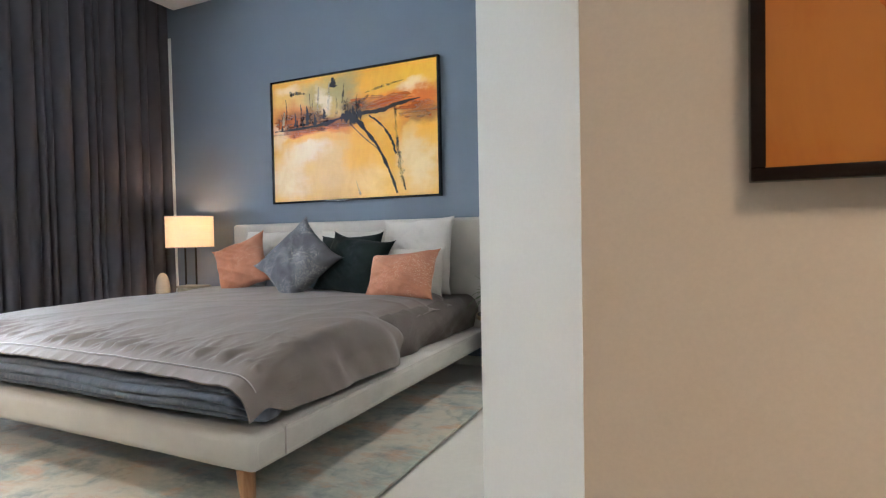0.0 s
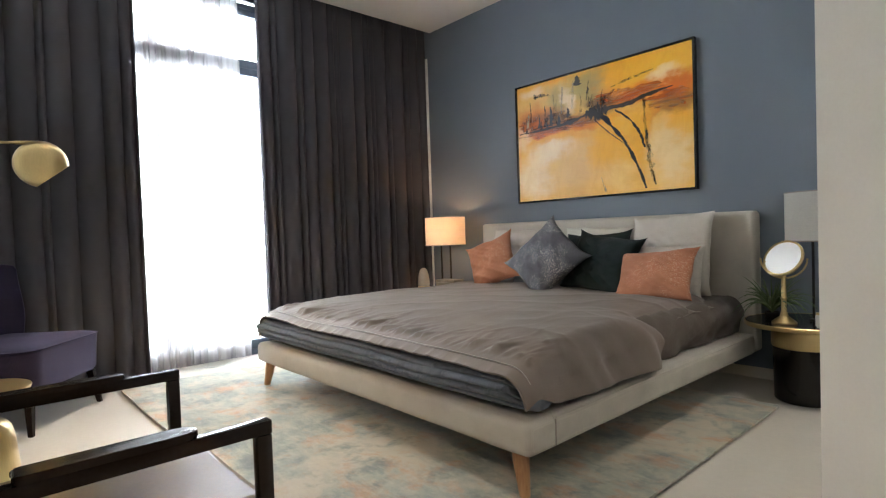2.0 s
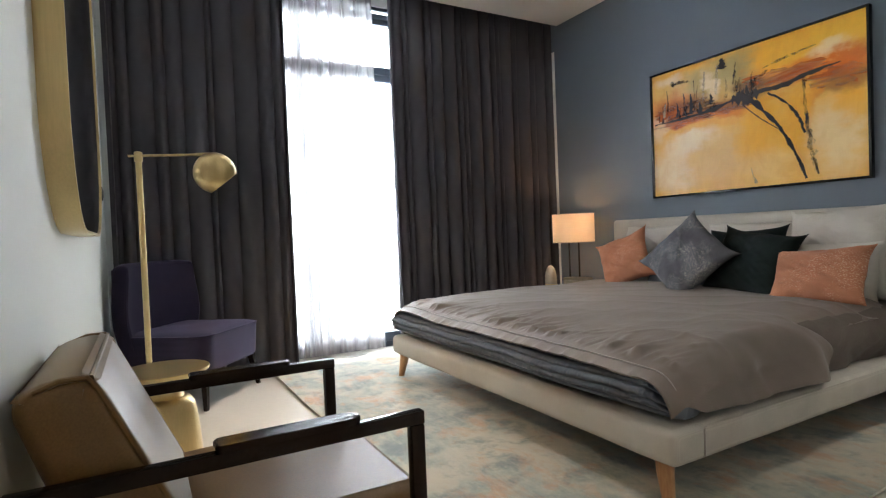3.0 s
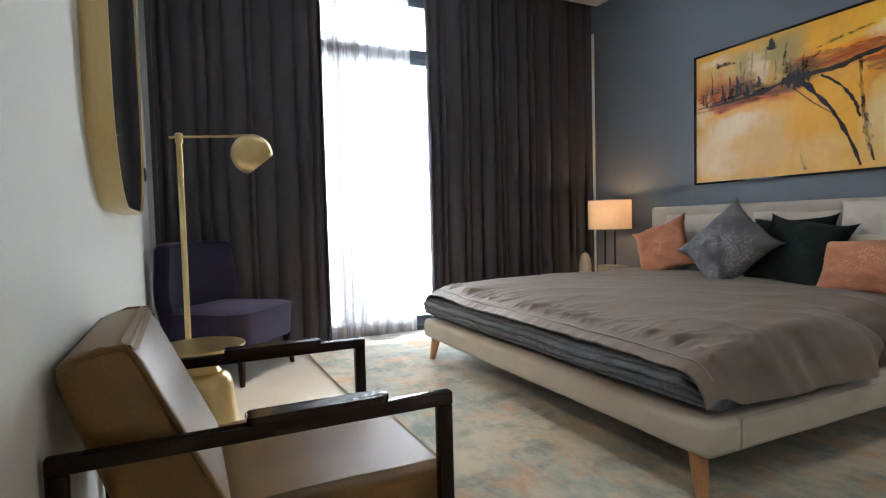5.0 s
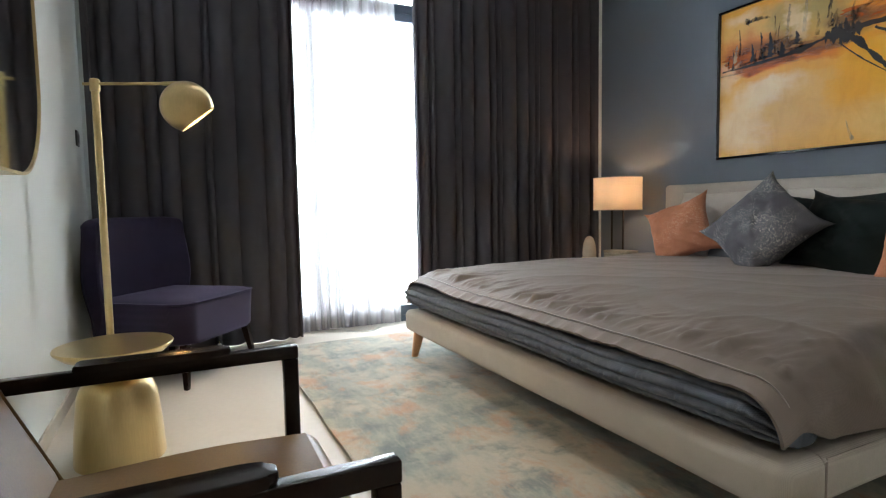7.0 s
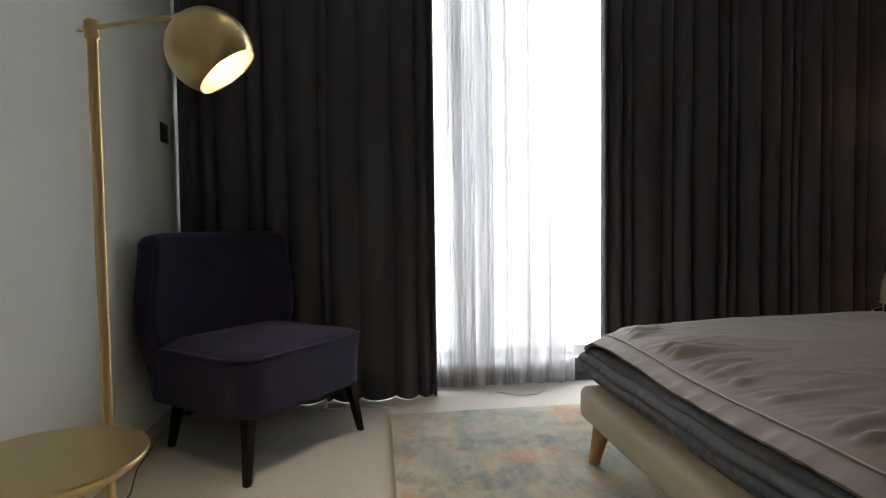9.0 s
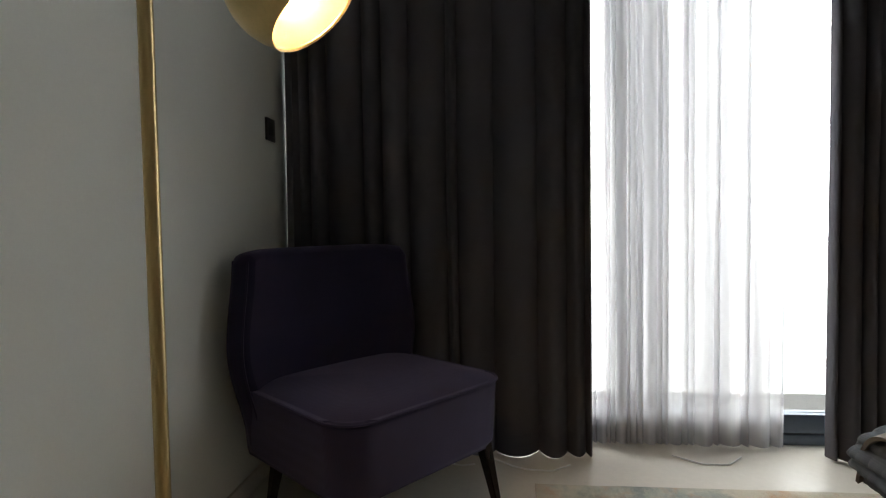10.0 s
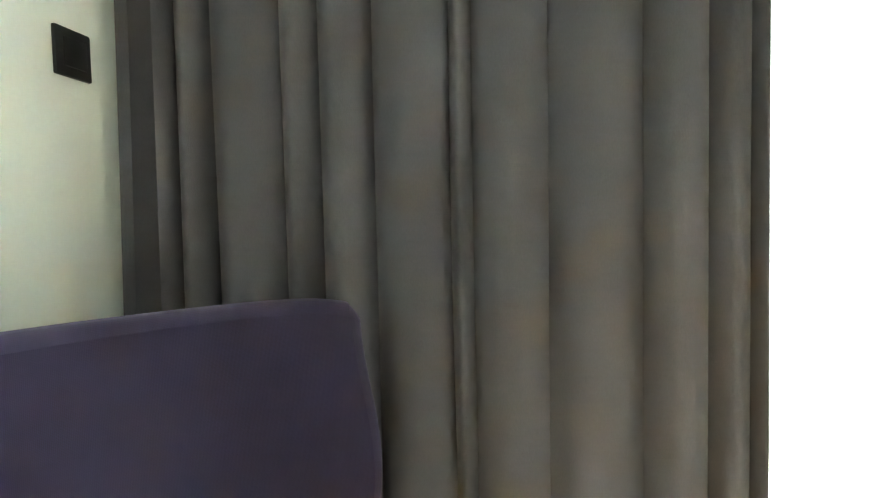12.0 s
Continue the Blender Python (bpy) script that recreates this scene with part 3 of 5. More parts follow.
def drape(name, valleys, z0, z1, x0, amp, material, label, seedz, flare=0.3, calm=0.5, fine=14, lead=False, tail=False):
    """Cloth that hangs in soft folds: a rounded swell between each pair of creases."""
    ys, xs = [], []
    for k, (a, b) in enumerate(zip(valleys, valleys[1:])):
        w = min(1.0, (b - a) / 0.13)
        for i in range(fine):
            t = i / fine
            s = math.sin(math.pi * t) ** 0.75
            if (lead and k == 0 and t < 0.5) or (tail and k == len(valleys) - 2 and t > 0.5):
                s = 2.6 if lead else 1.0
            ys.append(a + (b - a) * t)
            xs.append(s * amp * (0.55 + 0.45 * w) * (0.8 + 0.4 * abs(wob(k * 1.7, seedz))))
    ys.append(valleys[-1])
    xs.append(xs[-1] if tail else 0)
    n, rows = len(ys), 26

    def fn(u, v):
        i = min(n - 1, round(u * (n - 1)))
        z = z0 + (z1 - z0) * v
        low = (1 - v) ** 2
        sway = calm * (0.018 * wob(ys[i] * 3, z * 0.5, seedz) + 0.012 * low * wob(ys[i] * 9, z * 1.3, seedz + 4))
        return (x0 + xs[i] * (0.75 + flare * low + 0.12 * wob(ys[i] * 2, z * 0.8, seedz + 2)) + calm * 0.012 * wob(ys[i] * 6, z * 0.9, seedz + 1), ys[i] + sway * min(1, 4 * min(u, 1 - u)), z + (0.004 * wob(ys[i] * 5, 1, seedz) if v == 0 else 0))

    curtain = thing(name, pose(0, 0, 0), label, "curtain", "window curtains")
    part("cloth", sheet(fn, n - 1, rows, 0.004), material, curtain, "", 75)
    lip = 0.0045 if material is DRAPE else 0.003

    def hem(u, v):
        p = fn(u, 0.028 * v)
        return (p[0] + lip, p[1], p[2])

    if material is DRAPE:
        part("hem", sheet(hem, n - 1, 2, 0.002), material, curtain, "", 75)
    return curtain


left_folds = [-0.338, -0.27, -0.19, -0.03, 0.055, 0.176, 0.338, 0.385, 0.537, 0.722, 0.848, 0.925, 0.95]
drape("drape", left_folds, 0.005, 3.37, -4.70, 0.085, DRAPE, "charcoal floor-length drape hanging behind the purple chair", 1.0, lead=True)
right_folds = [1.90, 1.935, 2.03, 2.085, 2.268, 2.33, 2.449, 2.61, 2.671, 2.72, 2.884, 3.01, 3.073, 3.12, 3.268, 3.33, 3.504, 3.57, 3.71, 3.782]
drape("drape", right_folds, 0.005, 3.37, -4.70, 0.085, DRAPE, "charcoal floor-length drape hanging beside the blue wall", 7.0, tail=True)
sheer_folds = [0.93, 0.972, 0.99, 1.035, 1.052, 1.075, 1.12, 1.135, 1.165, 1.19, 1.25, 1.275, 1.30, 1.36, 1.385, 1.41, 1.49, 1.515, 1.61, 1.64, 1.73, 1.785]
drape("sheer_curtain", sheer_folds, 0.012, 3.34, -4.80, 0.052, SHEER, "white sheer voile curtain half drawn across the window", 13.0, 0.2, 0.35, 14)

# ---- rug ----
def rug_top(u, v):
    x, y = -4.350 + u * 3.27, 0.68 + v * 2.5
    return (x + 0.006 * wob(y * 3, 1), y + 0.006 * wob(x * 3, 5), 0.012 + 0.0015 * wob(x * 6, y * 6))


rug = part("rug", sheet(rug_top, 60, 46, -0.0105), RUG, None, "", 60)
tagged(rug, "distressed cream, teal and rust patterned rug under the bed", "rug")

# ---- bed ----
BX0, BX1, BY0 = -3.750, -1.350, 1.397
bed = thing("bed", pose(0, 0, 0), "low platform bed upholstered in oatmeal linen on oak legs", "bed")
HX = (BX0 + BX1) / 2


def soft_box(x0, x1, y0, y1, z0, z1, r, seed, amp=0.004, butt=None):
    """An upholstered block: rounded, slightly uneven; butt names a y at which it meets its neighbour squarely."""
    bm = box(x0, x1, y0, y1, z0, z1)
    bmesh.ops.subdivide_edges(bm, edges=[e for e in bm.edges if e.calc_length() > 0.5], cuts=14, use_grid_fill=True)
    sharp = [e for e in bm.edges if len(e.link_faces) == 2 and e.calc_face_angle(0) > 1.0]
    if butt is not None:
        sharp = [e for e in sharp if abs(e.verts[0].co.y - butt) + abs(e.verts[1].co.y - butt) > 1e-4]
    bmesh.ops.bevel(bm, geom=sharp, offset=r, segments=5, profile=0.5, affect="EDGES")
    for v in bm.verts:
        v.co += Vector((wob(v.co.y * 3, v.co.z * 3, seed), wob(v.co.x * 3, v.co.z * 3, seed + 3), wob(v.co.x * 3, v.co.y * 3, seed + 6))) * amp
    return bm


part("platform_foot_rail", soft_box(BX0, BX1, BY0, BY0 + 0.155, 0.181, 0.314, 0.034, 1, 0.004, BY0 + 0.155), LINEN, bed)
part("platform_side_rail", soft_box(BX1 - 0.155, BX1, BY0 + 0.158, YN - 0.13, 0.181, 0.314, 0.034, 1, 0.004, BY0 + 0.158), LINEN, bed)
part("platform_side_rail", soft_box(BX0, BX0 + 0.155, BY0 + 0.158, YN - 0.13, 0.181, 0.314, 0.034, 1, 0.004, BY0 + 0.158), LINEN, bed)
part("bed_base", box(BX0 + 0.15, BX1 - 0.15, BY0 + 0.15, YN - 0.13, 0.20, 0.305, 0.01), SHEET, bed, "dark slatted bed base under the mattress")
part("headboard", soft_box(BX0, BX1, YN - 0.128, YN - 0.006, 0.187, 1.098, 0.03, 4, 0.003), LINEN, bed)
seam = tube([(BX1 + 0.002, BY0 + 0.158, z) for z in (0.20, 0.25, 0.30)], 0.003, 6)
part("corner_seam", seam, PIPING, bed)
part("edge_piping", tube([(BX1 - 0.006, BY0 + 0.17 + i * 0.1, 0.301) for i in range(21)], 0.0035, 6), LINEN, bed)


def bed_leg(x, y, sx, sy):
    bm = bmesh.new()
    rings = []
    for z, r, k in ((0.19, 0.034, 0.0), (0.12, 0.030, 0.35), (0.024, 0.021, 0.95), (0.0135, 0.019, 1.0)):
        rings.append([bm.verts.new((x + sx * 0.035 * k + r * math.cos(a), y + sy * 0.02 * k + r * math.sin(a), z)) for a in [2 * math.pi * i / 20 for i in range(20)]])
    for a, b in zip(rings, rings[1:]):
        for i in range(20):
            bm.faces.new((a[i], a[(i + 1) % 20], b[(i + 1) % 20], b[i]))
    bm.faces.new(rings[0])
    bm.faces.new(rings[-1])
    return part("leg", bm, OAK, bed)


for lx, sx in ((BX0 + 0.095, -1), (BX1 - 0.095, 1)):
    bed_leg(lx, BY0 + 0.06, sx, -1)
    bed_leg(lx - sx * 0.35, YN - 0.2, sx, 1)


def mattress_point(u, v):
    """Sheeted mattress: flat top, full rounded sides with drawn folds towards the platform."""
    x0, x1, z0, z1, r = -3.66, -1.432, 0.322, 0.532, 0.085
    y = 1.72 + (YN - 0.134 - 1.72) * v
    half = (x1 - x0) / 2
    drop = z1 - r - z0
    total = 2 * (half - r + r * 1.571 + drop)
    t = u * total - total / 2
    side, over = (1 if t > 0 else -1), abs(t) - (half - r)
    cx = (x0 + x1) / 2
    if over <= 0:
        return (cx + t, y, z1 + 0.006 * wob(t * 5, y * 5, 2))
    if over < r * 1.571:
        a = over / r
        x, z, k = half - r + r * math.sin(a), z1 - r * (1 - math.cos(a)), a / 1.571
    else:
        d = over - r * 1.571
        x, z, k = half - 0.03 * smooth01(d / drop), z1 - r - d, 1.0
    fold = 0.022 * (1 - abs(wob(y * 4.5 - z * 7, z * 3, 4.0))) ** 4 + 0.007 * (1 - abs(wob(y * 8 + z * 9, z * 4, 9.0))) ** 3 + 0.012 * wob(y * 5, z * 6, 1.0)
    return (cx + side * (x + k * (fold - 0.012)), y, z + 0.5 * fold * (1 - k))


mattress = tagged(part("mattress", sheet(mattress_point, 120, 110, -0.01), SHEET, None, "", 80), "mattress in a rumpled taupe fitted sheet, toned darker for shade", "mattress")


def crease(x, y):
    """Gentle rumples of a lived-in cover."""
    big = 0.018 * wob(x * 1.5, y * 1.5, 2.0) + 0.008 * wob(x * 3.0 + y * 1.5, y * 2.6, 5.0)
    ridge = 0.006 * (1 - abs(wob(x * 2.0 - y * 2.4, y * 1.1 + x, 8.0))) ** 5 + 0.006 * smooth01((x + 2.1) / 0.5) * (1 - abs(wob(x * 1.5 + y * 3.4, y * 2.2 - x, 18.0))) ** 6
    fine = 0.0025 * wob(x * 9, y * 6, 1.0)
    return big + ridge + fine


random.seed(11)
TUCKS = [(-3.72 + 2.34 * random.random(), 1.49 + 0.02 * random.random(), random.uniform(0.05, 0.26), random.uniform(-0.35, 0.35), random.uniform(0.005, 0.013), random.uniform(0.009, 0.018)) for k in range(85)]
TUCKS += [(-3.72 + 2.34 * random.random(), random.uniform(1.56, 1.72), random.uniform(0.08, 0.20), random.uniform(-1.2, 1.2), random.uniform(0.002, 0.005), random.uniform(0.010, 0.020)) for k in range(45)]


def tucks(x, y):
    """Short puckers that run up from the flange seam."""
    h = 0.0
    for x0, y0, length, slant, height, width in TUCKS:
        t = (y - y0) / length
        if -0.1 < t < 1:
            d = (x - x0 - slant * (y - y0)) / width
            if abs(d) < 2.5:
                h += height * math.exp(-d * d) * smooth01((t + 0.1) / 0.2) * (1 - t)
    return h


def duvet_point(u, v):
    """Cover over the bed: a pleated flange at the foot, a soft dome, sides that hang down to the platform."""
    hem = 0.055
    y = 1.462 + 1.85 * max(0.0, v - hem) / (1 - hem)
    rise = min(1.0, max(0.0, (y - 1.462) / 0.72))
    foot = (1 - (1 - rise) ** 2.2) ** 0.75
    top = 0.490 + 0.076 * foot
    half, r, mid = 1.170, 0.11, HX + 0.02
    open_side = smooth01((y - 2.30) / 0.24)
    len_l = half - r + r * 1.571 + max(0.0, top - r - 0.350)
    lift = 0.80 + 0.20 * smooth01((y - 1.46) / 0.14)
    len_r = half - r + (r * 1.571 + max(0.0, top - r - 0.345)) * lift * (1 - open_side) + 0.02 * open_side
    s = -len_l + u * (len_l + len_r)
    side = 1 if s > 0 else -1
    over = abs(s) - (half - r)
    if over <= 0:
        x, z, out = mid + s, top, 0.0
    elif over < r * 1.571:
        a = over / r
        x, z, out = mid + side * (half - r + r * math.sin(a)), top - r * (1 - math.cos(a)), a / 1.571
    else:
        x, z, out = mid + side * (half + 0.18 * (over - r * 1.571)), top - r - (over - r * 1.571), 1.0
    dome = 0.022 * (1 - min(1, abs(s) / half) ** 2)
    near_foot = math.exp(-((y - 1.46) / 0.16) ** 2)
    pleat = smooth01((y - 1.464) / 0.02) * math.exp(-((y - 1.50) / (0.13 + 0.09 * wob(x * 3, 8))) ** 2)
    gather = 0.003 * near_foot * wob(x * 7 + y * 3, y * 3, 2.0) + 0.003 * pleat * wob(x * 40 - y * 16, y * 8, 3.0) + tucks(x, y)
    if s > 0:
        swell = math.exp(-((y - 2.22) / 0.13) ** 2) - 0.5 * math.exp(-((y - 1.98) / 0.10) ** 2)
        x += out * 0.030 * swell
        z += out * 0.010 * swell
    if s > 0:
        z -= open_side * (0.030 * smooth01((s - half + 0.45) / 0.40) + 0.045 * smooth01((s - half + 0.24) / 0.16))
    z += (dome + crease(x, y) * smooth01((y - 1.44) / 0.20)) * (1 - 0.75 * out) + gather + 0.035 * near_foot * smooth01((-2.9 - x) / 0.7)
    x += side * out * (0.028 * wob(y * 4, z * 3, 3.0) + 0.014 * wob(y * 11 + z * 6, z * 3, 6.0))
    if v < hem:
        drop = (hem - v) / hem
        crimp = (1 - abs(wob(x * 11, 2.0, 5))) ** 3
        y -= 0.052 * drop * (1 + 0.10 * wob(x * 9, 1, 5)) + drop * (0.012 * crimp + 0.003 * wob(x * 33, 2, 5))
        z = max(0.335, z - 0.034 * drop * (1 + 0.20 * wob(x * 6, 3)) + 0.008 * drop * crimp)
    return (x, y, max(z, 0.336))


duvet = thing("duvet", pose(0, 0, 0), "rumpled taupe cotton duvet spread over the bed", "duvet")
cover = part("cover", sheet(duvet_point, 400, 200, -0.009), DUVET, duvet, "", 80)
part("piping", tube([(lambda q: (q[0], q[1] - 0.012, q[2] + 0.008))(duvet_point(0.03 + 0.955 * i / 110, 0.055)) for i in range(111)], 0.0028, 6), PIPING, cover, "thin pale piping")


def quilt_roll():
    """The quilted coverlet: a soft ribbed roll that swells out between duvet and platform."""
    bm, rings, nu, nr = bmesh.new(), [], 400, 160
    for i in range(nu + 1):
        u = i / nu
        x = -3.795 + 2.408 * u
        end = min(1.0, min(u, 1 - u) / 0.035 + 0.02) ** 0.5
        ring = []
        for k in range(nr):
            a = 2 * math.pi * k / nr
            front = max(0.0, math.cos(a))
            turn = a * 7.0 + 0.7 * wob(x * 1.5, 5)
            row = math.floor(turn / math.pi)
            rib = 0.019 * (abs(math.sin(turn)) ** 0.55 - 0.7) * min(1, front * 3)
            pucker = (0.007 * wob(x * 24 + row * 2.3, row * 1.7, 2.0) + 0.009 * wob(x * 84 + row, row * 2.9, 6.0)) * abs(math.sin(turn)) + 0.006 * wob(x * 5, a * 2, 4.0)
            h = (0.076 + 0.012 * (1 - u) ** 2 + 0.006 * wob(x * 2.2, 3)) * (0.35 + 0.65 * end)
            out = (0.140 + 0.010 * wob(x * 1.8, 6)) * (0.4 + 0.6 * end)
            y = 1.530 - (out + rib + pucker) * math.cos(a)
            z = 0.328 + h + (h + rib * 0.4) * math.sin(a)
            ring.append(bm.verts.new((x, y, max(0.329, z))))
        rings.append(ring)
    for a, b in zip(rings, rings[1:]):
        for k in range(nr):
            bm.faces.new((a[k], a[(k + 1) % nr], b[(k + 1) % nr], b[k]))
    bm.faces.new(rings[0])
    bm.faces.new(rings[-1])
    return bm


quilt = part("quilted_coverlet", quilt_roll(), QUILT, None, "", 80)
tagged(quilt, "slate blue channel-quilted coverlet folded over the bed foot", "coverlet")

# ---- pillows ----


def pillow(name, w, h, d, m, material, label, seed, ears=0.06, puff=1.0):
    """A stuffed cushion: thick in the middle, pinched at the seams, with pulled corners."""
    n = 36
    bm = bmesh.new()
    rows = {}
    for side in (1, -1):
        for i in range(n + 1):
            for j in range(n + 1):
                a, b = 2 * i / n - 1, 2 * j / n - 1
                rim = i in (0, n) or j in (0, n)
                if rim and side == -1:
                    rows[side, i, j] = rows[1, i, j]
                    continue
                t = ((1 - a ** 2) * (1 - b ** 2)) ** 0.42
                pinch_x, pinch_z = 1 - ears * (1 - abs(b) ** 3), 1 - ears * (1 - abs(a) ** 3)
                x = a * w / 2 * (pinch_x if abs(a) > 0 else 1)
                z = b * h / 2 * pinch_z
                crush = 0.012 * wob(a * 2 + seed, b * 2, seed) + 0.008 * wob(a * 5, b * 5 + seed, seed)
                fold = 0.014 * (1 - abs(wob(a * 1.5 + b * 2, seed, 3))) ** 6
                corner = min(1, (abs(a) * abs(b)) * 1.6)
                fold += 0.006 * corner * wob(math.atan2(b, a) * 9 + seed, a * b * 2, seed + 1) + 0.010 * (1 - abs(wob(a * 3 - b * 4 + seed, b * 2, seed + 9))) ** 7
                y = side * (d / 2 * t * puff + (crush + fold) * t) + 0.012 * wob(a * 1.5, b * 1.5, seed + 7)
                rows[side, i, j] = bm.verts.new((x + 0.01 * wob(a * 2, b * 2, seed + 2), y, z + 0.012 * wob(a * 2, b * 2, seed + 5)))
    for side in (1, -1):
        for i in range(n):
            for j in range(n):
                f = [rows[side, i, j], rows[side, i + 1, j], rows[side, i + 1, j + 1], rows[side, i, j + 1]]
                bm.faces.new(f if side == 1 else f[::-1])
    ob = part(name, bm, material, None, "", 80)
    ob.matrix_world = m
    return tagged(ob, label, "pillow", "pillows on the bed")


# tilt leans a pillow back against the headboard, roll turns it in its own plane
def set_pillow(x, y, z, tilt, roll, turn):
    return pose(x, y, z, 0, 0, turn) @ pose(0, 0, 0, -tilt, 0, 0) @ pose(0, 0, 0, 0, roll, 0)


pillow("bed_pillow", 0.57, 0.56, 0.15, set_pillow(-1.83, 3.51, 0.825, 13, -2, 0), IVORY, "ivory cotton bed pillow propped against the headboard", 1.0, 0.07)
pillow("bed_pillow", 0.56, 0.36, 0.13, set_pillow(-1.825, 3.36, 0.715, 18, -2, 0), IVORY, "ivory cotton bed pillow squeezed behind the oblong terracotta cushion", 12.0, 0.05)
pillow("bed_pillow", 0.66, 0.48, 0.17, set_pillow(-3.20, 3.56, 0.795, 12, 0, 0), IVORY, "ivory bed pillow leaning behind the terracotta cushion", 2.0, 0.03)
pillow("bed_pillow", 0.66, 0.48, 0.16, set_pillow(-2.41, 3.565, 0.795, 12, 0, 0), IVORY, "ivory bed pillow behind the dark green cushions", 2.6, 0.03)
pillow("bed_pillow", 0.52, 0.36, 0.14, set_pillow(-2.84, 3.40, 0.70, 26, 4, 0), SLATEP, "slate grey cushion squashed behind the tweed one", 3.0, 0.05)
pillow("velvet_cushion", 0.56, 0.50, 0.18, set_pillow(-2.36, 3.43, 0.760, 18, -3, 0), GREEN, "dark bottle green velvet cushion at the back", 4.0, 0.14)
pillow("velvet_cushion", 0.58, 0.48, 0.18, set_pillow(-2.215, 3.27, 0.765, 24, 8, -4), GREEN, "dark bottle green velvet cushion in the middle", 5.0, 0.16)
pillow("terracotta_cushion", 0.47, 0.47, 0.16, set_pillow(-3.25, 3.26, 0.765, 24, -24, 12), TERRA, "terracotta slub cushion with pale flecks by the lamp", 6.0, 0.17)
pillow("tweed_cushion", 0.53, 0.53, 0.17, set_pillow(-2.57, 3.10, 0.805, 28, 40, 4), SPARK, "grey tweed cushion with pale flecks standing on a corner", 7.0, 0.15)
pillow("terracotta_cushion", 0.54, 0.36, 0.16, set_pillow(-1.765, 3.16, 0.710, 28, -5, -5), TERRA, "oblong terracotta slub cushion in front of the ivory pillow", 8.0, 0.13)

# ---- painting over the bed ----


def frame_bars(w, h, bar, depth, material, parent):
    for a, b, c, d in ((-w / 2, w / 2, -h / 2, -h / 2 + bar), (-w / 2, w / 2, h / 2 - bar, h / 2), (-w / 2, -w / 2 + bar, -h / 2 + bar, h / 2 - bar), (w / 2 - bar, w / 2, -h / 2 + bar, h / 2 - bar)):
        part("frame_bar", box(a, b, -depth, 0, c, d, 0.002, 2), material, parent, "black lacquered frame")


def stroke(pts, widths, lift, rough=0.25, seed=0.0, n=90):
    """A flat, ragged brush stroke on a canvas in the x-z plane."""
    bm = bmesh.new()
    P = [Vector((p[0], 0, p[1])) for p in pts]
    prev = None
    for i in range(n + 1):
        t = i / n * (len(P) - 1)
        k = min(int(t), len(P) - 2)
        f = t - k
        a, b, c, d = P[max(k - 1, 0)], P[k], P[k + 1], P[min(k + 2, len(P) - 1)]
        p = 0.5 * ((2 * b) + (c - a) * f + (2 * a - 5 * b + 4 * c - d) * f * f + (3 * b - a - 3 * c + d) * f ** 3)
        tan = (c - b).normalized()
        nor = Vector((-tan.z, 0, tan.x))
        w = widths[k] + (widths[k + 1] - widths[k]) * f
        w1 = w * (1 + rough * 1.3 * wob(i * 0.11, seed, 1.0) + rough * 0.6 * wob(i * 0.43, seed, 4.0))
        w2 = w * (1 + rough * 1.3 * wob(i * 0.11, seed, 9.0) + rough * 0.6 * wob(i * 0.43, seed, 6.0))
        cur = [bm.verts.new((*(p + nor * max(0.0008, w1)).xz, 0)), bm.verts.new((*(p - nor * max(0.0008, w2)).xz, 0))]
        for v in cur:
            v.co = (v.co.x, lift, v.co.y)
        if prev:
            bm.faces.new((prev[0], prev[1], cur[1], cur[0]))
        prev = cur
    return bm


def blob(cx, cz, rx, rz, lift, seed, rough=0.3):
    bm = bmesh.new()
    mid = bm.verts.new((cx, lift, cz))
    ring = []
    for i in range(56):
        a = 2 * math.pi * i / 56
        k = 1 + rough * wob(math.cos(a) * 2, math.sin(a) * 2, seed) + rough * 0.5 * wob(math.cos(a) * 6, math.sin(a) * 6, seed)
        ring.append(bm.verts.new((cx + rx * k * math.cos(a), lift, cz + rz * k * math.sin(a))))
    for i in range(56):
        bm.faces.new((mid, ring[i], ring[(i + 1) % 56]))
    return bm


PW, PH = 1.62, 1.054
art = thing("painting", pose(-2.5475, YN - 0.002, 1.795), "wide framed amber and black abstract painting on the blue wall", "painting")
frame_bars(PW, PH, 0.016, 0.040, BLACKTOP, art)
part("canvas", box(-PW / 2 + 0.016, PW / 2 - 0.016, -0.026, -0.004, -PH / 2 + 0.016, PH / 2 - 0.016), ART, art, "amber, cream and rust paint wash")


# painted area in fractions of the canvas: f across from its window end, g up from its foot
def fp(f, g):
    return ((f - 0.5) * (PW - 0.04), (g - 0.5) * (PH - 0.04))


def paint(name, bm, material, label=""):
    part(name, bm, material, art, label, 0)


def brush(points, widths, lift, seed, material=None, rough=0.35):
    paint("brush_stroke", stroke([fp(*p) for p in points], widths, lift, rough, seed), material or INK)


brush([(0.01, 0.595), (0.15, 0.60), (0.30, 0.61), (0.42, 0.635), (0.52, 0.655), (0.66, 0.665), (0.80, 0.705), (0.91, 0.725)], [0.005, 0.008, 0.014, 0.011, 0.020, 0.015, 0.013, 0.004], -0.0290, 1.0, None, 1.0)
brush([(0.02, 0.60), (0.20, 0.63), (0.40, 0.64)], [0.003, 0.010, 0.004], -0.0291, 2.0, INKW, 0.9)
brush([(0.45, 0.66), (0.52, 0.65), (0.58, 0.66)], [0.02, 0.062, 0.02], -0.0292, 3.0, None, 0.9)
brush([(0.53, 0.64), (0.60, 0.52), (0.67, 0.38), (0.73, 0.20), (0.775, 0.02)], [0.024, 0.013, 0.012, 0.010, 0.011], -0.0293, 4.0, None, 0.8)
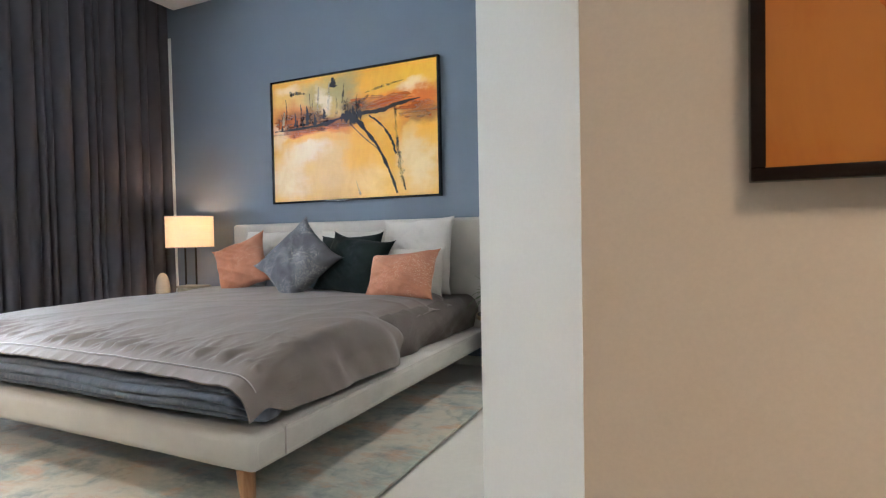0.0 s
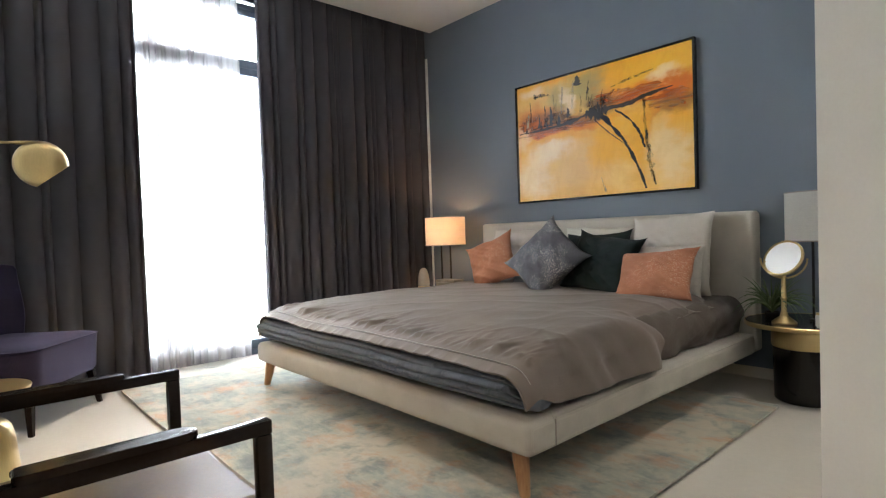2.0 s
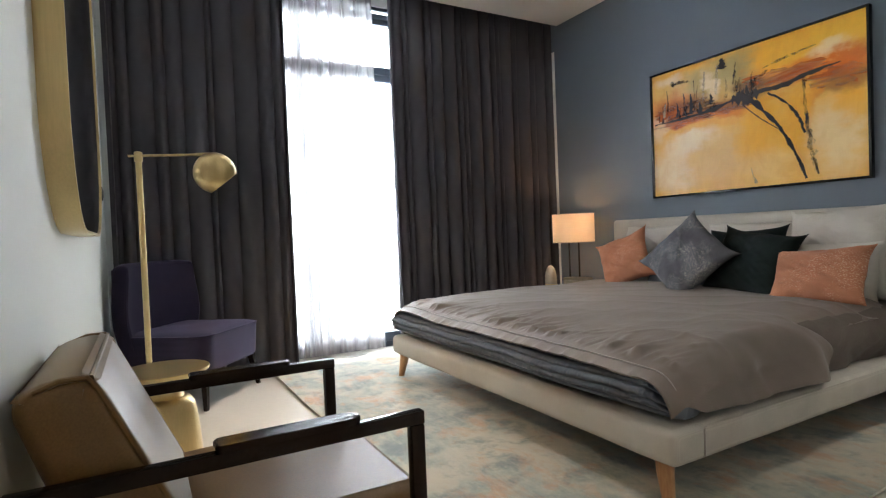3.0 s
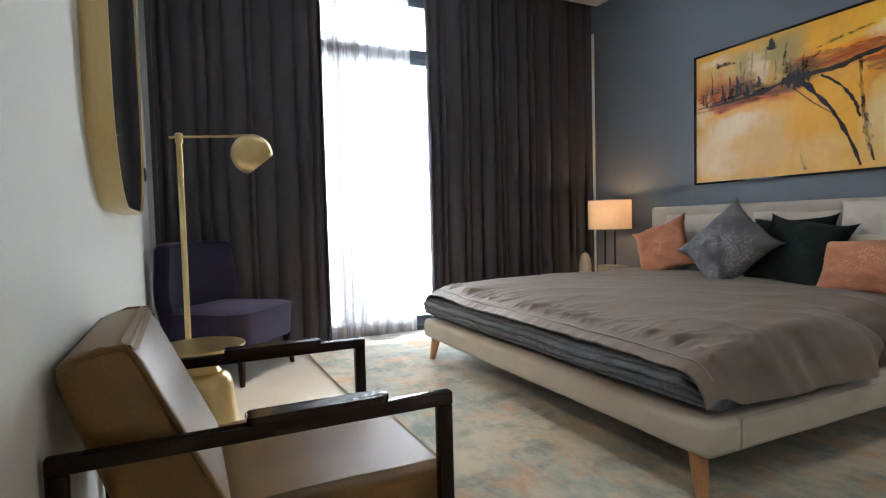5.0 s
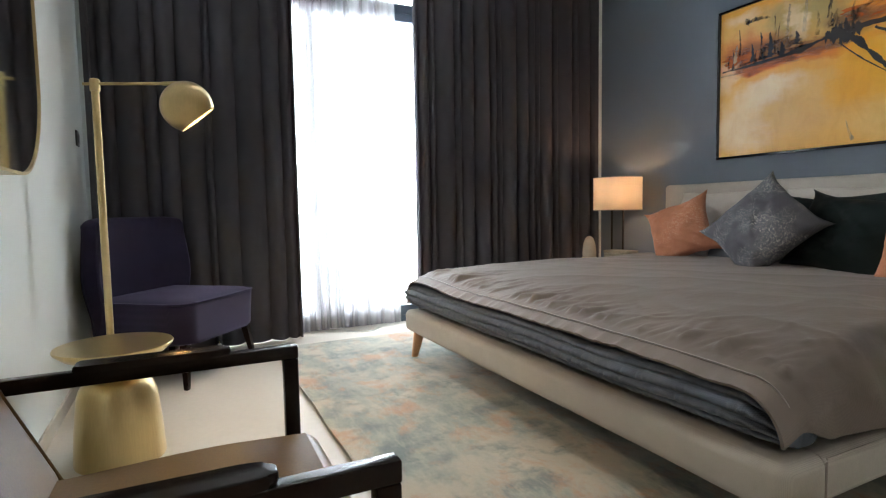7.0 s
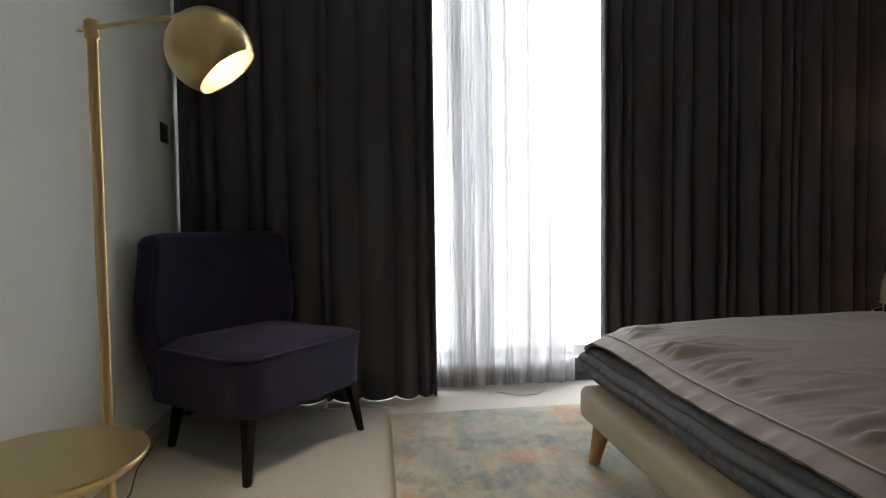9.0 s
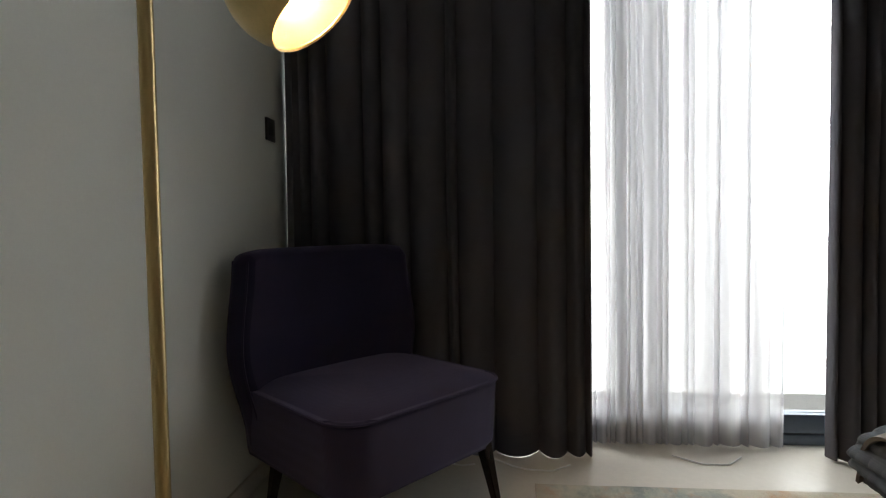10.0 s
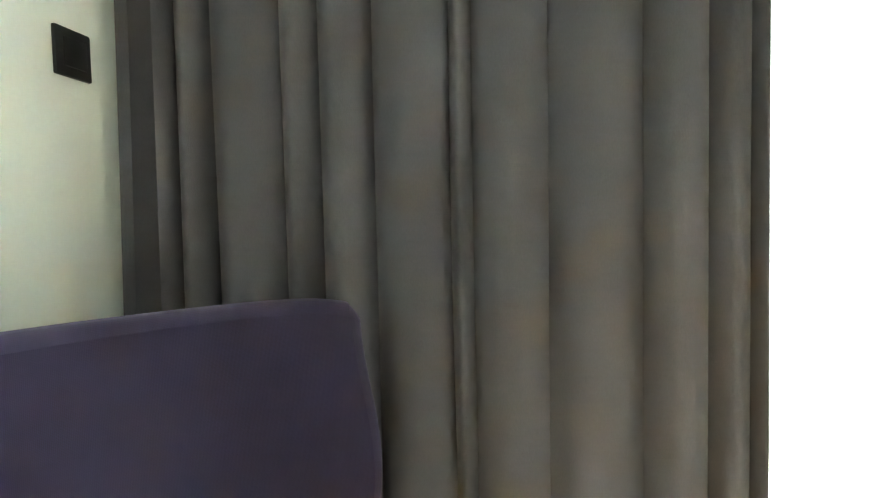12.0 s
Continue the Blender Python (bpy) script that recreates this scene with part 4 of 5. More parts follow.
brush([(0.50, 0.60), (0.58, 0.48), (0.66, 0.38)], [0.003, 0.004, 0.002], -0.0294, 5.0)
brush([(0.62, 0.64), (0.70, 0.54), (0.75, 0.42), (0.77, 0.32)], [0.008, 0.006, 0.011, 0.007], -0.0294, 6.0, None, 0.9)
brush([(0.77, 0.69), (0.775, 0.50), (0.785, 0.32), (0.80, 0.18), (0.82, 0.04)], [0.012, 0.009, 0.012, 0.010, 0.006], -0.0295, 7.0, INKW, 0.8)
brush([(0.79, 0.34), (0.80, 0.20), (0.81, 0.06)], [0.010, 0.020, 0.006], -0.0296, 7.5, UMBER, 0.8)
brush([(0.60, 0.82), (0.70, 0.85), (0.82, 0.875)], [0.003, 0.010, 0.003], -0.0296, 8.0, INKW, 0.6)
brush([(0.52, 0.66), (0.56, 0.74), (0.62, 0.80)], [0.035, 0.020, 0.004], -0.0297, 8.5, INKW, 0.8)
for k, (f, g0, g1, w) in enumerate(((0.06, 0.60, 0.74, 0.006), (0.09, 0.66, 0.86, 0.007), (0.15, 0.62, 0.74, 0.010), (0.19, 0.62, 0.80, 0.011), (0.23, 0.62, 0.78, 0.016), (0.25, 0.63, 0.88, 0.009), (0.34, 0.66, 0.74, 0.014), (0.42, 0.68, 0.83, 0.010), (0.40, 0.90, 0.98, 0.028), (0.12, 0.88, 0.92, 0.020), (0.28, 0.60, 0.70, 0.018))):
    brush([(f, g0), (f + 0.006, (g0 + g1) / 2), (f, g1)], [w * 1.3, w * 0.9, w * 0.25], -0.0298 - 0.0001 * k, 10 + k, INKW if k % 2 else None, 0.7)
brush([(0.12, 0.885), (0.17, 0.895), (0.23, 0.88)], [0.006, 0.014, 0.004], -0.0312, 30.0, INKW, 0.6)
brush([(0.56, 0.02), (0.545, 0.08), (0.535, 0.14)], [0.012, 0.006, 0.001], -0.0313, 31.0, PALE, 0.2)
for f, g0, g1 in ((0.30, 0.70, 0.92), (0.07, 0.64, 0.76), (0.37, 0.72, 0.95)):
    brush([(f, g0), (f + 0.012, g1)], [0.014, 0.006], -0.0314, f * 9, PALE, 0.6)

# ragged rust and umber washes along the horizon, thin dark strokes above it
for k, (f, g, rf, rg, material) in enumerate(((0.20, 0.575, 0.17, 0.030, RUST), (0.40, 0.585, 0.13, 0.026, RUST), (0.68, 0.735, 0.16, 0.050, RUST), (0.90, 0.640, 0.10, 0.060, RUST), (0.10, 0.665, 0.08, 0.060, RUST), (0.27, 0.680, 0.08, 0.040, UMBER))):
    x, z = fp(f, g)
    paint("paint_patch", blob(x, z, rf * PW, rg * PH, -0.02655 - 0.00012 * k, 40 + k, 0.75), material)
for k, (f, g0, g1, w) in enumerate(((0.045, 0.60, 0.70, 0.005), (0.11, 0.61, 0.70, 0.006), (0.13, 0.68, 0.83, 0.004), (0.17, 0.60, 0.69, 0.009), (0.21, 0.60, 0.72, 0.012), (0.27, 0.62, 0.83, 0.005), (0.36, 0.63, 0.68, 0.020), (0.47, 0.70, 0.92, 0.010), (0.49, 0.69, 0.80, 0.016), (0.55, 0.72, 0.82, 0.008))):
    brush([(f, g0), (f - 0.004, (g0 + g1) / 2), (f + 0.004, g1)], [w * 1.6, w, w * 0.2], -0.0318 - 0.0001 * k, 60 + k, INKW, 1.0)

# ---- picture in the entry ----
art2 = thing("picture", pose(0.463, 0.778, 1.588), "black framed orange abstract picture on the beige wall", "picture")
frame_bars(0.84, 1.12, 0.015, 0.028, EBONY, art2)
part("canvas", box(-0.405, 0.405, -0.025, -0.003, -0.545, 0.545), ART2, art2, "orange and rust paint wash")
part("brush_stroke", stroke([(-0.335, -0.30), (-0.295, -0.38), (-0.262, -0.45), (-0.235, -0.52)], [0.010, 0.008, 0.006, 0.004], -0.0255, 0.5, 2.0), RUST, art2, "", 0)
part("brush_stroke", stroke([(-0.300, -0.31), (-0.270, -0.35), (-0.235, -0.385)], [0.009, 0.008, 0.005], -0.0262, 0.4, 5.0), UMBER, art2, "", 0)

# ---- bedside, window side ----
side1 = thing("round_bedside_table", pose(-4.13, 3.50, 0), "round black and brass bedside table beside the drape", "table")


def drum_table(parent, h, r):
    part("tabletop", lathe([(0.0005, h - 0.022), (r - 0.006, h - 0.022), (r, h - 0.016), (r, h - 0.005), (r - 0.004, h), (0.0005, h)], 64), BLACKTOP, parent, "glossy black round top")
    part("rim", lathe([(r + 0.0005, h - 0.026), (r + 0.006, h - 0.022), (r + 0.006, h - 0.004), (r + 0.0005, h + 0.001)], 64, None, False), BRASS, parent, "brass rim")
    part("band", lathe([(r * 0.55, h - 0.145), (r * 0.56, h - 0.13), (r * 0.56, h - 0.03), (r * 0.55, h - 0.024)], 64), BRASS, parent, "polished brass band")
    part("drum", lathe([(r * 0.50, 0.0), (r * 0.52, 0.008), (r * 0.54, h - 0.146)], 64), BLACKTOP, parent, "glossy black drum base")


drum_table(side1, 0.452, 0.30)
lamp1 = thing("table_lamp", pose(-4.10, 3.50, 0.453), "lit linen drum table lamp on a black metal frame", "lamp", "bedside lamps")


def bedside_lamp(parent, shade, lit):
    sh = lathe([(0.198, 0.455), (0.198, 0.725)], 64, None, False)
    bmesh.ops.solidify(sh, geom=sh.faces[:], thickness=0.003)
    shade_ob = part("shade", sh, shade, parent, "warm glowing linen drum shade" if lit else "white linen drum shade")
    for z in (0.455, 0.725):
        part("shade_ring", lathe([(0.1955, z - 0.003), (0.2000, z - 0.003), (0.2000, z + 0.003), (0.1955, z + 0.003)], 64, None, False), PIPING, shade_ob)
    part("base_plate", box(-0.075, 0.075, -0.05, 0.05, 0, 0.012, 0.003, 2), BLACKMETAL, parent)
    for x in (-0.066, 0.066):
        part("upright", box(x - 0.006, x + 0.006, -0.006, 0.006, 0.012, 0.50, 0.0015, 2), BLACKMETAL, parent)
    part("crossbar", box(-0.072, 0.072, -0.006, 0.006, 0.50, 0.512, 0.0015, 2), BLACKMETAL, parent)
    socket = part("socket", lathe([(0.014, 0.512), (0.016, 0.52), (0.016, 0.555), (0.012, 0.56)], 20), BLACKMETAL, parent)
    part("shade_spider", tube([(-0.196, 0, 0.555), (0.196, 0, 0.555)], 0.0022, 6), BLACKMETAL, parent)
    part("bulb", lathe([(0.012, 0.561), (0.020, 0.58), (0.030, 0.605), (0.026, 0.63), (0.010, 0.645)], 20), BULB if lit else POT, socket)


bedside_lamp(lamp1, SHADEW, True)
stone = thing("stone_box", pose(-3.955, 3.40, 0.453, 0, 0, 8), "mottled travertine box on the bedside table", "box")
part("body", box(-0.115, 0.115, -0.07, 0.07, 0, 0.10, 0.005, 2), STONE, stone)
part("lid", box(-0.118, 0.118, -0.073, 0.073, 0.102, 0.125, 0.004, 2), STONE, stone)
cloche = thing("candle_lantern", pose(-4.29, 3.36, 0.453), "small smoked glass and brass candle lantern", "lantern")
part("globe", lathe([(0.054, 0.045), (0.060, 0.07), (0.058, 0.12), (0.050, 0.17), (0.036, 0.21), (0.018, 0.228), (0.001, 0.232)], 32), SMOKE, cloche, "smoky glazed dome")
part("ring", lathe([(0.056, 0.038), (0.062, 0.040), (0.062, 0.048), (0.056, 0.050)], 32), BRASS, cloche)
for k in range(3):
    a = 2.1 * k + 0.4
    part("leg", tube([(0.055 * math.cos(a), 0.055 * math.sin(a), 0.044), (0.058 * math.cos(a), 0.058 * math.sin(a), 0.0)], 0.0035, 8), BRASS, cloche)

# ---- bedside, entry side ----
side2 = thing("round_bedside_table", pose(-1.03, 3.46, 0), "round black and brass bedside table beside the bed", "table")
drum_table(side2, 0.452, 0.30)
lamp2 = thing("table_lamp", pose(-0.93, 3.50, 0.453), "unlit white drum table lamp on a black frame", "lamp", "bedside lamps")
bedside_lamp(lamp2, SHADEC, False)
vanity = thing("vanity_mirror", pose(-1.09, 3.31, 0.453), "round brass vanity mirror on a turned stand", "mirror")
part("stand", lathe([(0.062, 0.0), (0.062, 0.008), (0.045, 0.022), (0.022, 0.04), (0.014, 0.07), (0.013, 0.13), (0.018, 0.14), (0.013, 0.15), (0.011, 0.25), (0.014, 0.262), (0.004, 0.27)], 32), BRASS, vanity)
disc = pose(0, 0, 0.362, 0, 0, 0) @ pose(0, 0, 0, 62, 0, -16)
for nm, prof, material in (("rim", [(0.098, -0.008), (0.108, -0.006), (0.108, 0.006), (0.098, 0.008)], BRASS), ("mirror_glass", [(0.0005, -0.004), (0.100, -0.004), (0.100, 0.0045), (0.0005, 0.0045)], MIRROR)):
    bm = lathe(prof, 48, None, nm != "rim")
    bm.transform(disc)
    part(nm, bm, material, vanity, "tilted round mirror glass" if nm == "mirror_glass" else "")
part("yoke", tube([(0.115 * math.cos(a), 0, 0.362 + 0.11 * math.sin(a)) for a in [math.pi * (1 + k / 16) for k in range(17)]], 0.005, 8), BRASS, vanity)
plant = thing("air_plant", pose(-1.17, 3.38, 0.453), "grassy drooping green plant in a small dark pot", "plant")
part("pot", lathe([(0.03, 0), (0.038, 0.012), (0.040, 0.045), (0.036, 0.05), (0.026, 0.04)], 24), BLACKMETAL, plant)
random.seed(4)
for k in range(70):
    a, ln, droop = random.uniform(0, 6.28), random.uniform(0.15, 0.27), random.uniform(0.35, 1.45)
    pts, rad = [], []
    for i in range(8):
        t = i / 7
        r = ln * t * (0.35 + 0.5 * droop)
        pts.append((r * math.cos(a), r * math.sin(a), max(0.01, 0.05 + ln * t * (1.25 - droop * t))))
        rad.append(0.0058 * (1 - t) + 0.0006)
    part("leaf", tube(pts, rad, 5), LEAF, plant)
jar = thing("small_jar", pose(-0.90, 3.27, 0.453), "small pale ceramic jar with brass lid", "jar")
part("body", lathe([(0.026, 0), (0.032, 0.01), (0.032, 0.06), (0.028, 0.066)], 24), POT, jar)
part("lid", lathe([(0.030, 0.067), (0.030, 0.078), (0.006, 0.082), (0.006, 0.092)], 24), BRASS, jar)

# ---- wall mirror ----
wall_mirror = thing("wall_mirror", pose(-2.553, YS, 1.775), "large rounded brass-framed mirror on the white wall", "mirror")


def rounded_outline(hw, hh, r, n=14):
    pts = []
    for cx, cz, a0 in ((hw - r, hh - r, 0), (-hw + r, hh - r, 90), (-hw + r, -hh + r, 180), (hw - r, -hh + r, 270)):
        for i in range(n + 1):
            a = radians(a0 + 90 * i / n)
            pts.append((cx + r * math.cos(a), cz + r * math.sin(a)))
    return pts


def ring_band(hw, hh, r, t, y0, y1):
    bm = bmesh.new()
    o, i = rounded_outline(hw, hh, r), rounded_outline(hw - t, hh - t, r - t)
    loops = [[bm.verts.new((x, y, z)) for x, z in pts] for pts, y in ((o, y0), (o, y1), (i, y1), (i, y0))]
    n = len(o)
    for a, b in zip(loops, loops[1:] + loops[:1]):
        for k in range(n):
            bm.faces.new((a[k], a[(k + 1) % n], b[(k + 1) % n], b[k]))
    return bm


part("frame", ring_band(0.648, 0.70, 0.37, 0.010, 0.0, 0.072), BRASS, wall_mirror, "deep brushed brass band frame")
part("mirror_glass", extrude_profile(rounded_outline(0.637, 0.689, 0.359), "y", 0.004, 0.067), MIRROR, wall_mirror)

# ---- brass floor lamp ----
LX, LY = -3.386, -0.153
floor_lamp = thing("floor_lamp", pose(LX, LY, 0), "brass floor lamp with a tilted globe shade, lit", "lamp")
part("base", lathe([(0.125, 0), (0.125, 0.010), (0.118, 0.016), (0.02, 0.020), (0.015, 0.03)], 48), BRASS, floor_lamp)
part("pole", tube([(0, 0, 0.02), (0, 0, 1.485)], 0.0152, 20), BRASS, floor_lamp)
part("collar", lathe([(0.019, 1.470), (0.0205, 1.475), (0.0205, 1.517), (0.016, 1.523), (0.004, 1.526)], 24), BRASS, floor_lamp)
SC = Vector((-3.24 - LX, 0.20 - LY, 1.403))
ad = Vector((SC.x, SC.y, 0)).normalized()
part("arm", tube([Vector((0, 0, 1.502)) - ad * 0.05, Vector((0, 0, 1.502)) + ad * 0.29], 0.0065, 12), BRASS, floor_lamp)
part("swivel", tube([Vector((0, 0, 1.502)) + ad * 0.285, SC - ad * 0.02 + Vector((0, 0, 0.10))], 0.009, 12), BRASS, floor_lamp)
axis = Vector((-0.03, 0.63, -0.775)).normalized()
turn = axis.to_track_quat("Z", "Y").to_matrix().to_4x4()
prof_out = [(0.108 * math.sin(a), -0.108 * math.cos(a)) for a in [0.02 + (math.pi - 0.92) * i / 26 for i in range(27)]]
prof_in = [(0.104 * math.sin(a), -0.104 * math.cos(a)) for a in [0.02 + (math.pi - 0.93) * i / 26 for i in range(27)]]
for nm, prof, material, label in (("shade", prof_out, BRASS, "brushed brass globe shade"), ("shade_lining", prof_in, BRASSIN, "pale brass inside of the shade"), ("shade_rim", [prof_out[-1], (prof_out[-1][0] + 0.001, prof_out[-1][1] + 0.002), (prof_in[-1][0], prof_in[-1][1] + 0.002), prof_in[-1]], BRASSIN, "")):
    bm = lathe(prof, 48, None, False)
    bm.transform(Matrix.Translation(SC) @ turn)
    part(nm, bm, material, floor_lamp, label)
bm = lathe([(0.001, -0.03), (0.012, -0.028), (0.014, -0.008), (0.019, 0.006), (0.021, 0.020), (0.014, 0.036), (0.001, 0.041)], 20)
bm.transform(Matrix.Translation(SC) @ turn)
part("bulb", bm, READBULB, floor_lamp, "glowing warm bulb")
part("cord", tube([(-0.11, -0.02, 0.006), (-0.22, -0.08, 0.006), (-0.35, -0.10, 0.006), (-0.55, -0.16, 0.006), (-0.80, -0.19, 0.006)], 0.0028, 6), PLUGB, floor_lamp, "black power cord")

# ---- brass side table ----
drum = thing("side_table", pose(-2.985, -0.098, 0), "brushed brass side table with bell-shaped base", "table")
part("tabletop", lathe([(0.07, 0.400), (0.125, 0.402), (0.170, 0.410), (0.199, 0.434), (0.202, 0.442), (0.200, 0.446), (0.001, 0.445)], 64), BRASS, drum)
part("neck", lathe([(0.086, 0.3165), (0.078, 0.324), (0.071, 0.340), (0.069, 0.372), (0.082, 0.3995)], 48), BRASS, drum)
part("base", lathe([(0.155, 0.0), (0.157, 0.006), (0.150, 0.12), (0.142, 0.20), (0.136, 0.250), (0.128, 0.282), (0.114, 0.303), (0.098, 0.313), (0.086, 0.316)], 64), BRASS, drum)

# ---- purple slipper chair ----
chair = thing("slipper_chair", pose(-4.172, 0.110, 0, 0, 0, -39), "purple velvet slipper chair standing in the corner", "chair")


def pad(outline, z0, z1, r, crown, seed):
    """An upholstered slab with rounded plan, soft edges and a crowned top."""
    bm = extrude_profile(outline, "z", z0, z1)
    ends = [e for e in bm.edges if abs(e.verts[0].co.z - e.verts[1].co.z) < 1e-6]
    bmesh.ops.bevel(bm, geom=ends, offset=r, segments=5, profile=0.5, affect="EDGES")
    top = [f for f in bm.faces if f.normal.z > 0.9]
    if crown:
        for f in top:
            bmesh.ops.poke(bm, faces=[f])
        for v in bm.verts:
            if v.co.z > z1 - 1e-4:
                d = min(1, math.hypot(v.co.x, v.co.y) / 0.33)
                v.co.z += crown * (1 - d * d)
    return bm


def plan(hw, y0, y1, rf, rb):
    pts = []
    for cx, cy, a0, r in ((hw - rf, y1 - rf, 0, rf), (-hw + rf, y1 - rf, 90, rf), (-hw + rb, y0 + rb, 180, rb), (hw - rb, y0 + rb, 270, rb)):
        for i in range(9):
            a = radians(a0 + 90 * i / 8)
            pts.append((cx + r * math.cos(a), cy + r * math.sin(a)))
    return pts


def seat_top(u, v):
    """Crowned velvet seat top over the rounded plan."""
    a = 2 * math.pi * u
    pts = plan(0.348, -0.30, 0.330, 0.11, 0.05)
    k = u * len(pts)
    p, q = pts[int(k) % len(pts)], pts[(int(k) + 1) % len(pts)]
    f = k - int(k)
    x, y = p[0] + (q[0] - p[0]) * f, p[1] + (q[1] - p[1]) * f
    z = 0.468 + 0.022 * (1 - v * v) - (0.012 * v ** 10)
    return (x * v, 0.022 + (y - 0.022) * v, z + 0.003 * wob(x * v * 5, y * v * 5, 3))


seat_block = pad(plan(0.348, -0.30, 0.330, 0.11, 0.05), 0.235, 0.462, 0.02, 0, 1)
for v in seat_block.verts:
    k = 1 - 0.03 * smooth01((0.46 - v.co.z) / 0.22)
    v.co.x, v.co.y = v.co.x * k, v.co.y * k
seat = part("seat", seat_block, PURPLE, chair)
part("seat_top", sheet(seat_top, 72, 14), PURPLE, seat, "softly crowned velvet seat top", 80)
edge = [(x * 1.0, y, 0.458) for x, y in plan(0.350, -0.302, 0.332, 0.11, 0.05)]
part("seat_piping", tube(edge + edge[:1], 0.0038, 8), PURPLE, seat)


def chair_back(u, v):
    """A curved back that wraps forward a little and narrows towards the seat."""
    s = 2 * u - 1
    z = 0.245 + 0.675 * v
    half = 0.352 + 0.062 * smooth01(v / 0.5) - 0.034 * smooth01((v - 0.5) / 0.5)
    top_round = 0.022 * abs(s) ** 8 * smooth01((v - 0.6) / 0.4)
    wrap = 0.085 * abs(s) ** 2.4
    lean = -0.025 * v
    return (half * s, -0.306 + wrap + lean - 0.02, z - top_round)


bk = sheet(chair_back, 40, 30)
bmesh.ops.recalc_face_normals(bk, faces=bk.faces)
bmesh.ops.solidify(bk, geom=bk.faces[:], thickness=0.095)
rim = [e for e in bk.edges if len(e.link_faces) == 2 and e.calc_face_angle(0) > 0.9]
bmesh.ops.bevel(bk, geom=rim, offset=0.036, segments=5, profile=0.5, affect="EDGES")
backrest = part("backrest", bk, PURPLE, chair, "", 70)
for edge_u in (0.96,):
    line = [Vector(chair_back(edge_u, 0.04 + 0.92 * k / 24)) + Vector((0, 0.0965, 0)) for k in range(25)]
    part("back_piping", tube(line, 0.0038, 6), PURPLE, backrest)
for x, y, sx, sy in ((0.275, 0.268, 0.040, 0.03), (-0.275, 0.268, -0.040, 0.03), (0.22, -0.24, 0.02, -0.05), (-0.25, -0.24, -0.03, -0.05)):
    bm = bmesh.new()
    lo, hi = 0.013, 0.022
    for (r, z, k) in ((hi, 0.24, 0), (lo, 0.0, 1)):
        for dx, dy in ((-r, -r), (r, -r), (r, r), (-r, r)):
            bm.verts.new((x + sx * k + dx, y + sy * k + dy, z))
    bm.verts.ensure_lookup_table()
    v = bm.verts
    bm.faces.new((v[0], v[1], v[2], v[3]))
    bm.faces.new((v[7], v[6], v[5], v[4]))
    for i in range(4):
        bm.faces.new((v[i], v[4 + i], v[4 + (i + 1) % 4], v[(i + 1) % 4]))
    bmesh.ops.bevel(bm, geom=bm.edges[:], offset=0.003, segments=2, affect="EDGES")
    part("leg", bm, EBONY, chair, "tapered black wooden leg")

# ---- leather armchair ----
arm_chair = thing("armchair", pose(-1.546, 0.018, 0), "olive brown leather armchair with black wooden arms", "armchair")
AX0, AX1 = -0.327, 0.327
part("seat_cushion", soft_box(-0.296, 0.296, -0.16, 0.392, 0.300, 0.443, 0.052, 21, 0.009), LEATHER, arm_chair, "", 60)
back_profile = [(-0.394, 0.756), (-0.370, 0.786), (-0.280, 0.800), (-0.258, 0.786), (-0.095, 0.425), (-0.105, 0.32), (-0.25, 0.32)]
bkb = extrude_profile(back_profile, "x", -0.290, 0.290, 0.030, 5)
back_cushion = part("back_cushion", bkb, LEATHER, arm_chair, "", 60)
for x in (-0.282, 0.282):
    part("welt", tube([(x, y, z) for y, z in ((-0.353, 0.778), (-0.315, 0.793), (-0.274, 0.793), (-0.260, 0.774), (-0.181, 0.600), (-0.099, 0.420))], 0.0055, 8), LEATHER, back_cushion)
part("welt", tube([(-0.278, -0.269, 0.791), (0.278, -0.269, 0.791)], 0.0055, 8), LEATHER, back_cushion)
part("seat_skirt", soft_box(-0.290, 0.290, -0.15, 0.375, 0.215, 0.299, 0.012, 25, 0.002), LEATHER, arm_chair, "", 60)
for x in (AX0, AX1):
    side = 1 if x > 0 else -1
    arm_rail = part("arm_rail", box(x - 0.014, x + 0.014, -0.396, 0.362, 0.598, 0.628, 0.003, 2), EBONY, arm_chair)
    part("front_leg", box(x - 0.014, x + 0.014, 0.328, 0.361, 0.0, 0.5975, 0.003, 2), EBONY, arm_chair)
    part("rear_leg", box(x - 0.014, x + 0.014, -0.396, -0.363, 0.0, 0.5975, 0.003, 2), EBONY, arm_chair)
    part("side_stretcher", box(x - 0.012, x + 0.012, -0.362, 0.327, 0.22, 0.255, 0.003, 2), EBONY, arm_chair)
    pl = [(x - side * 0.008 + px * 0.4, py) for px, py in plan(0.066, -0.075, 0.215, 0.05, 0.02)]
    part("arm_pad", extrude_profile(pl, "z", 0.6285, 0.644, 0.004, 2), EBONY, arm_rail, "black lacquered arm pad")
for y in (-0.379, 0.344):
    part("cross_rail", box(AX0 + 0.0145, AX1 - 0.0145, y - 0.012, y + 0.012, 0.22, 0.255, 0.003, 2), EBONY, arm_chair)

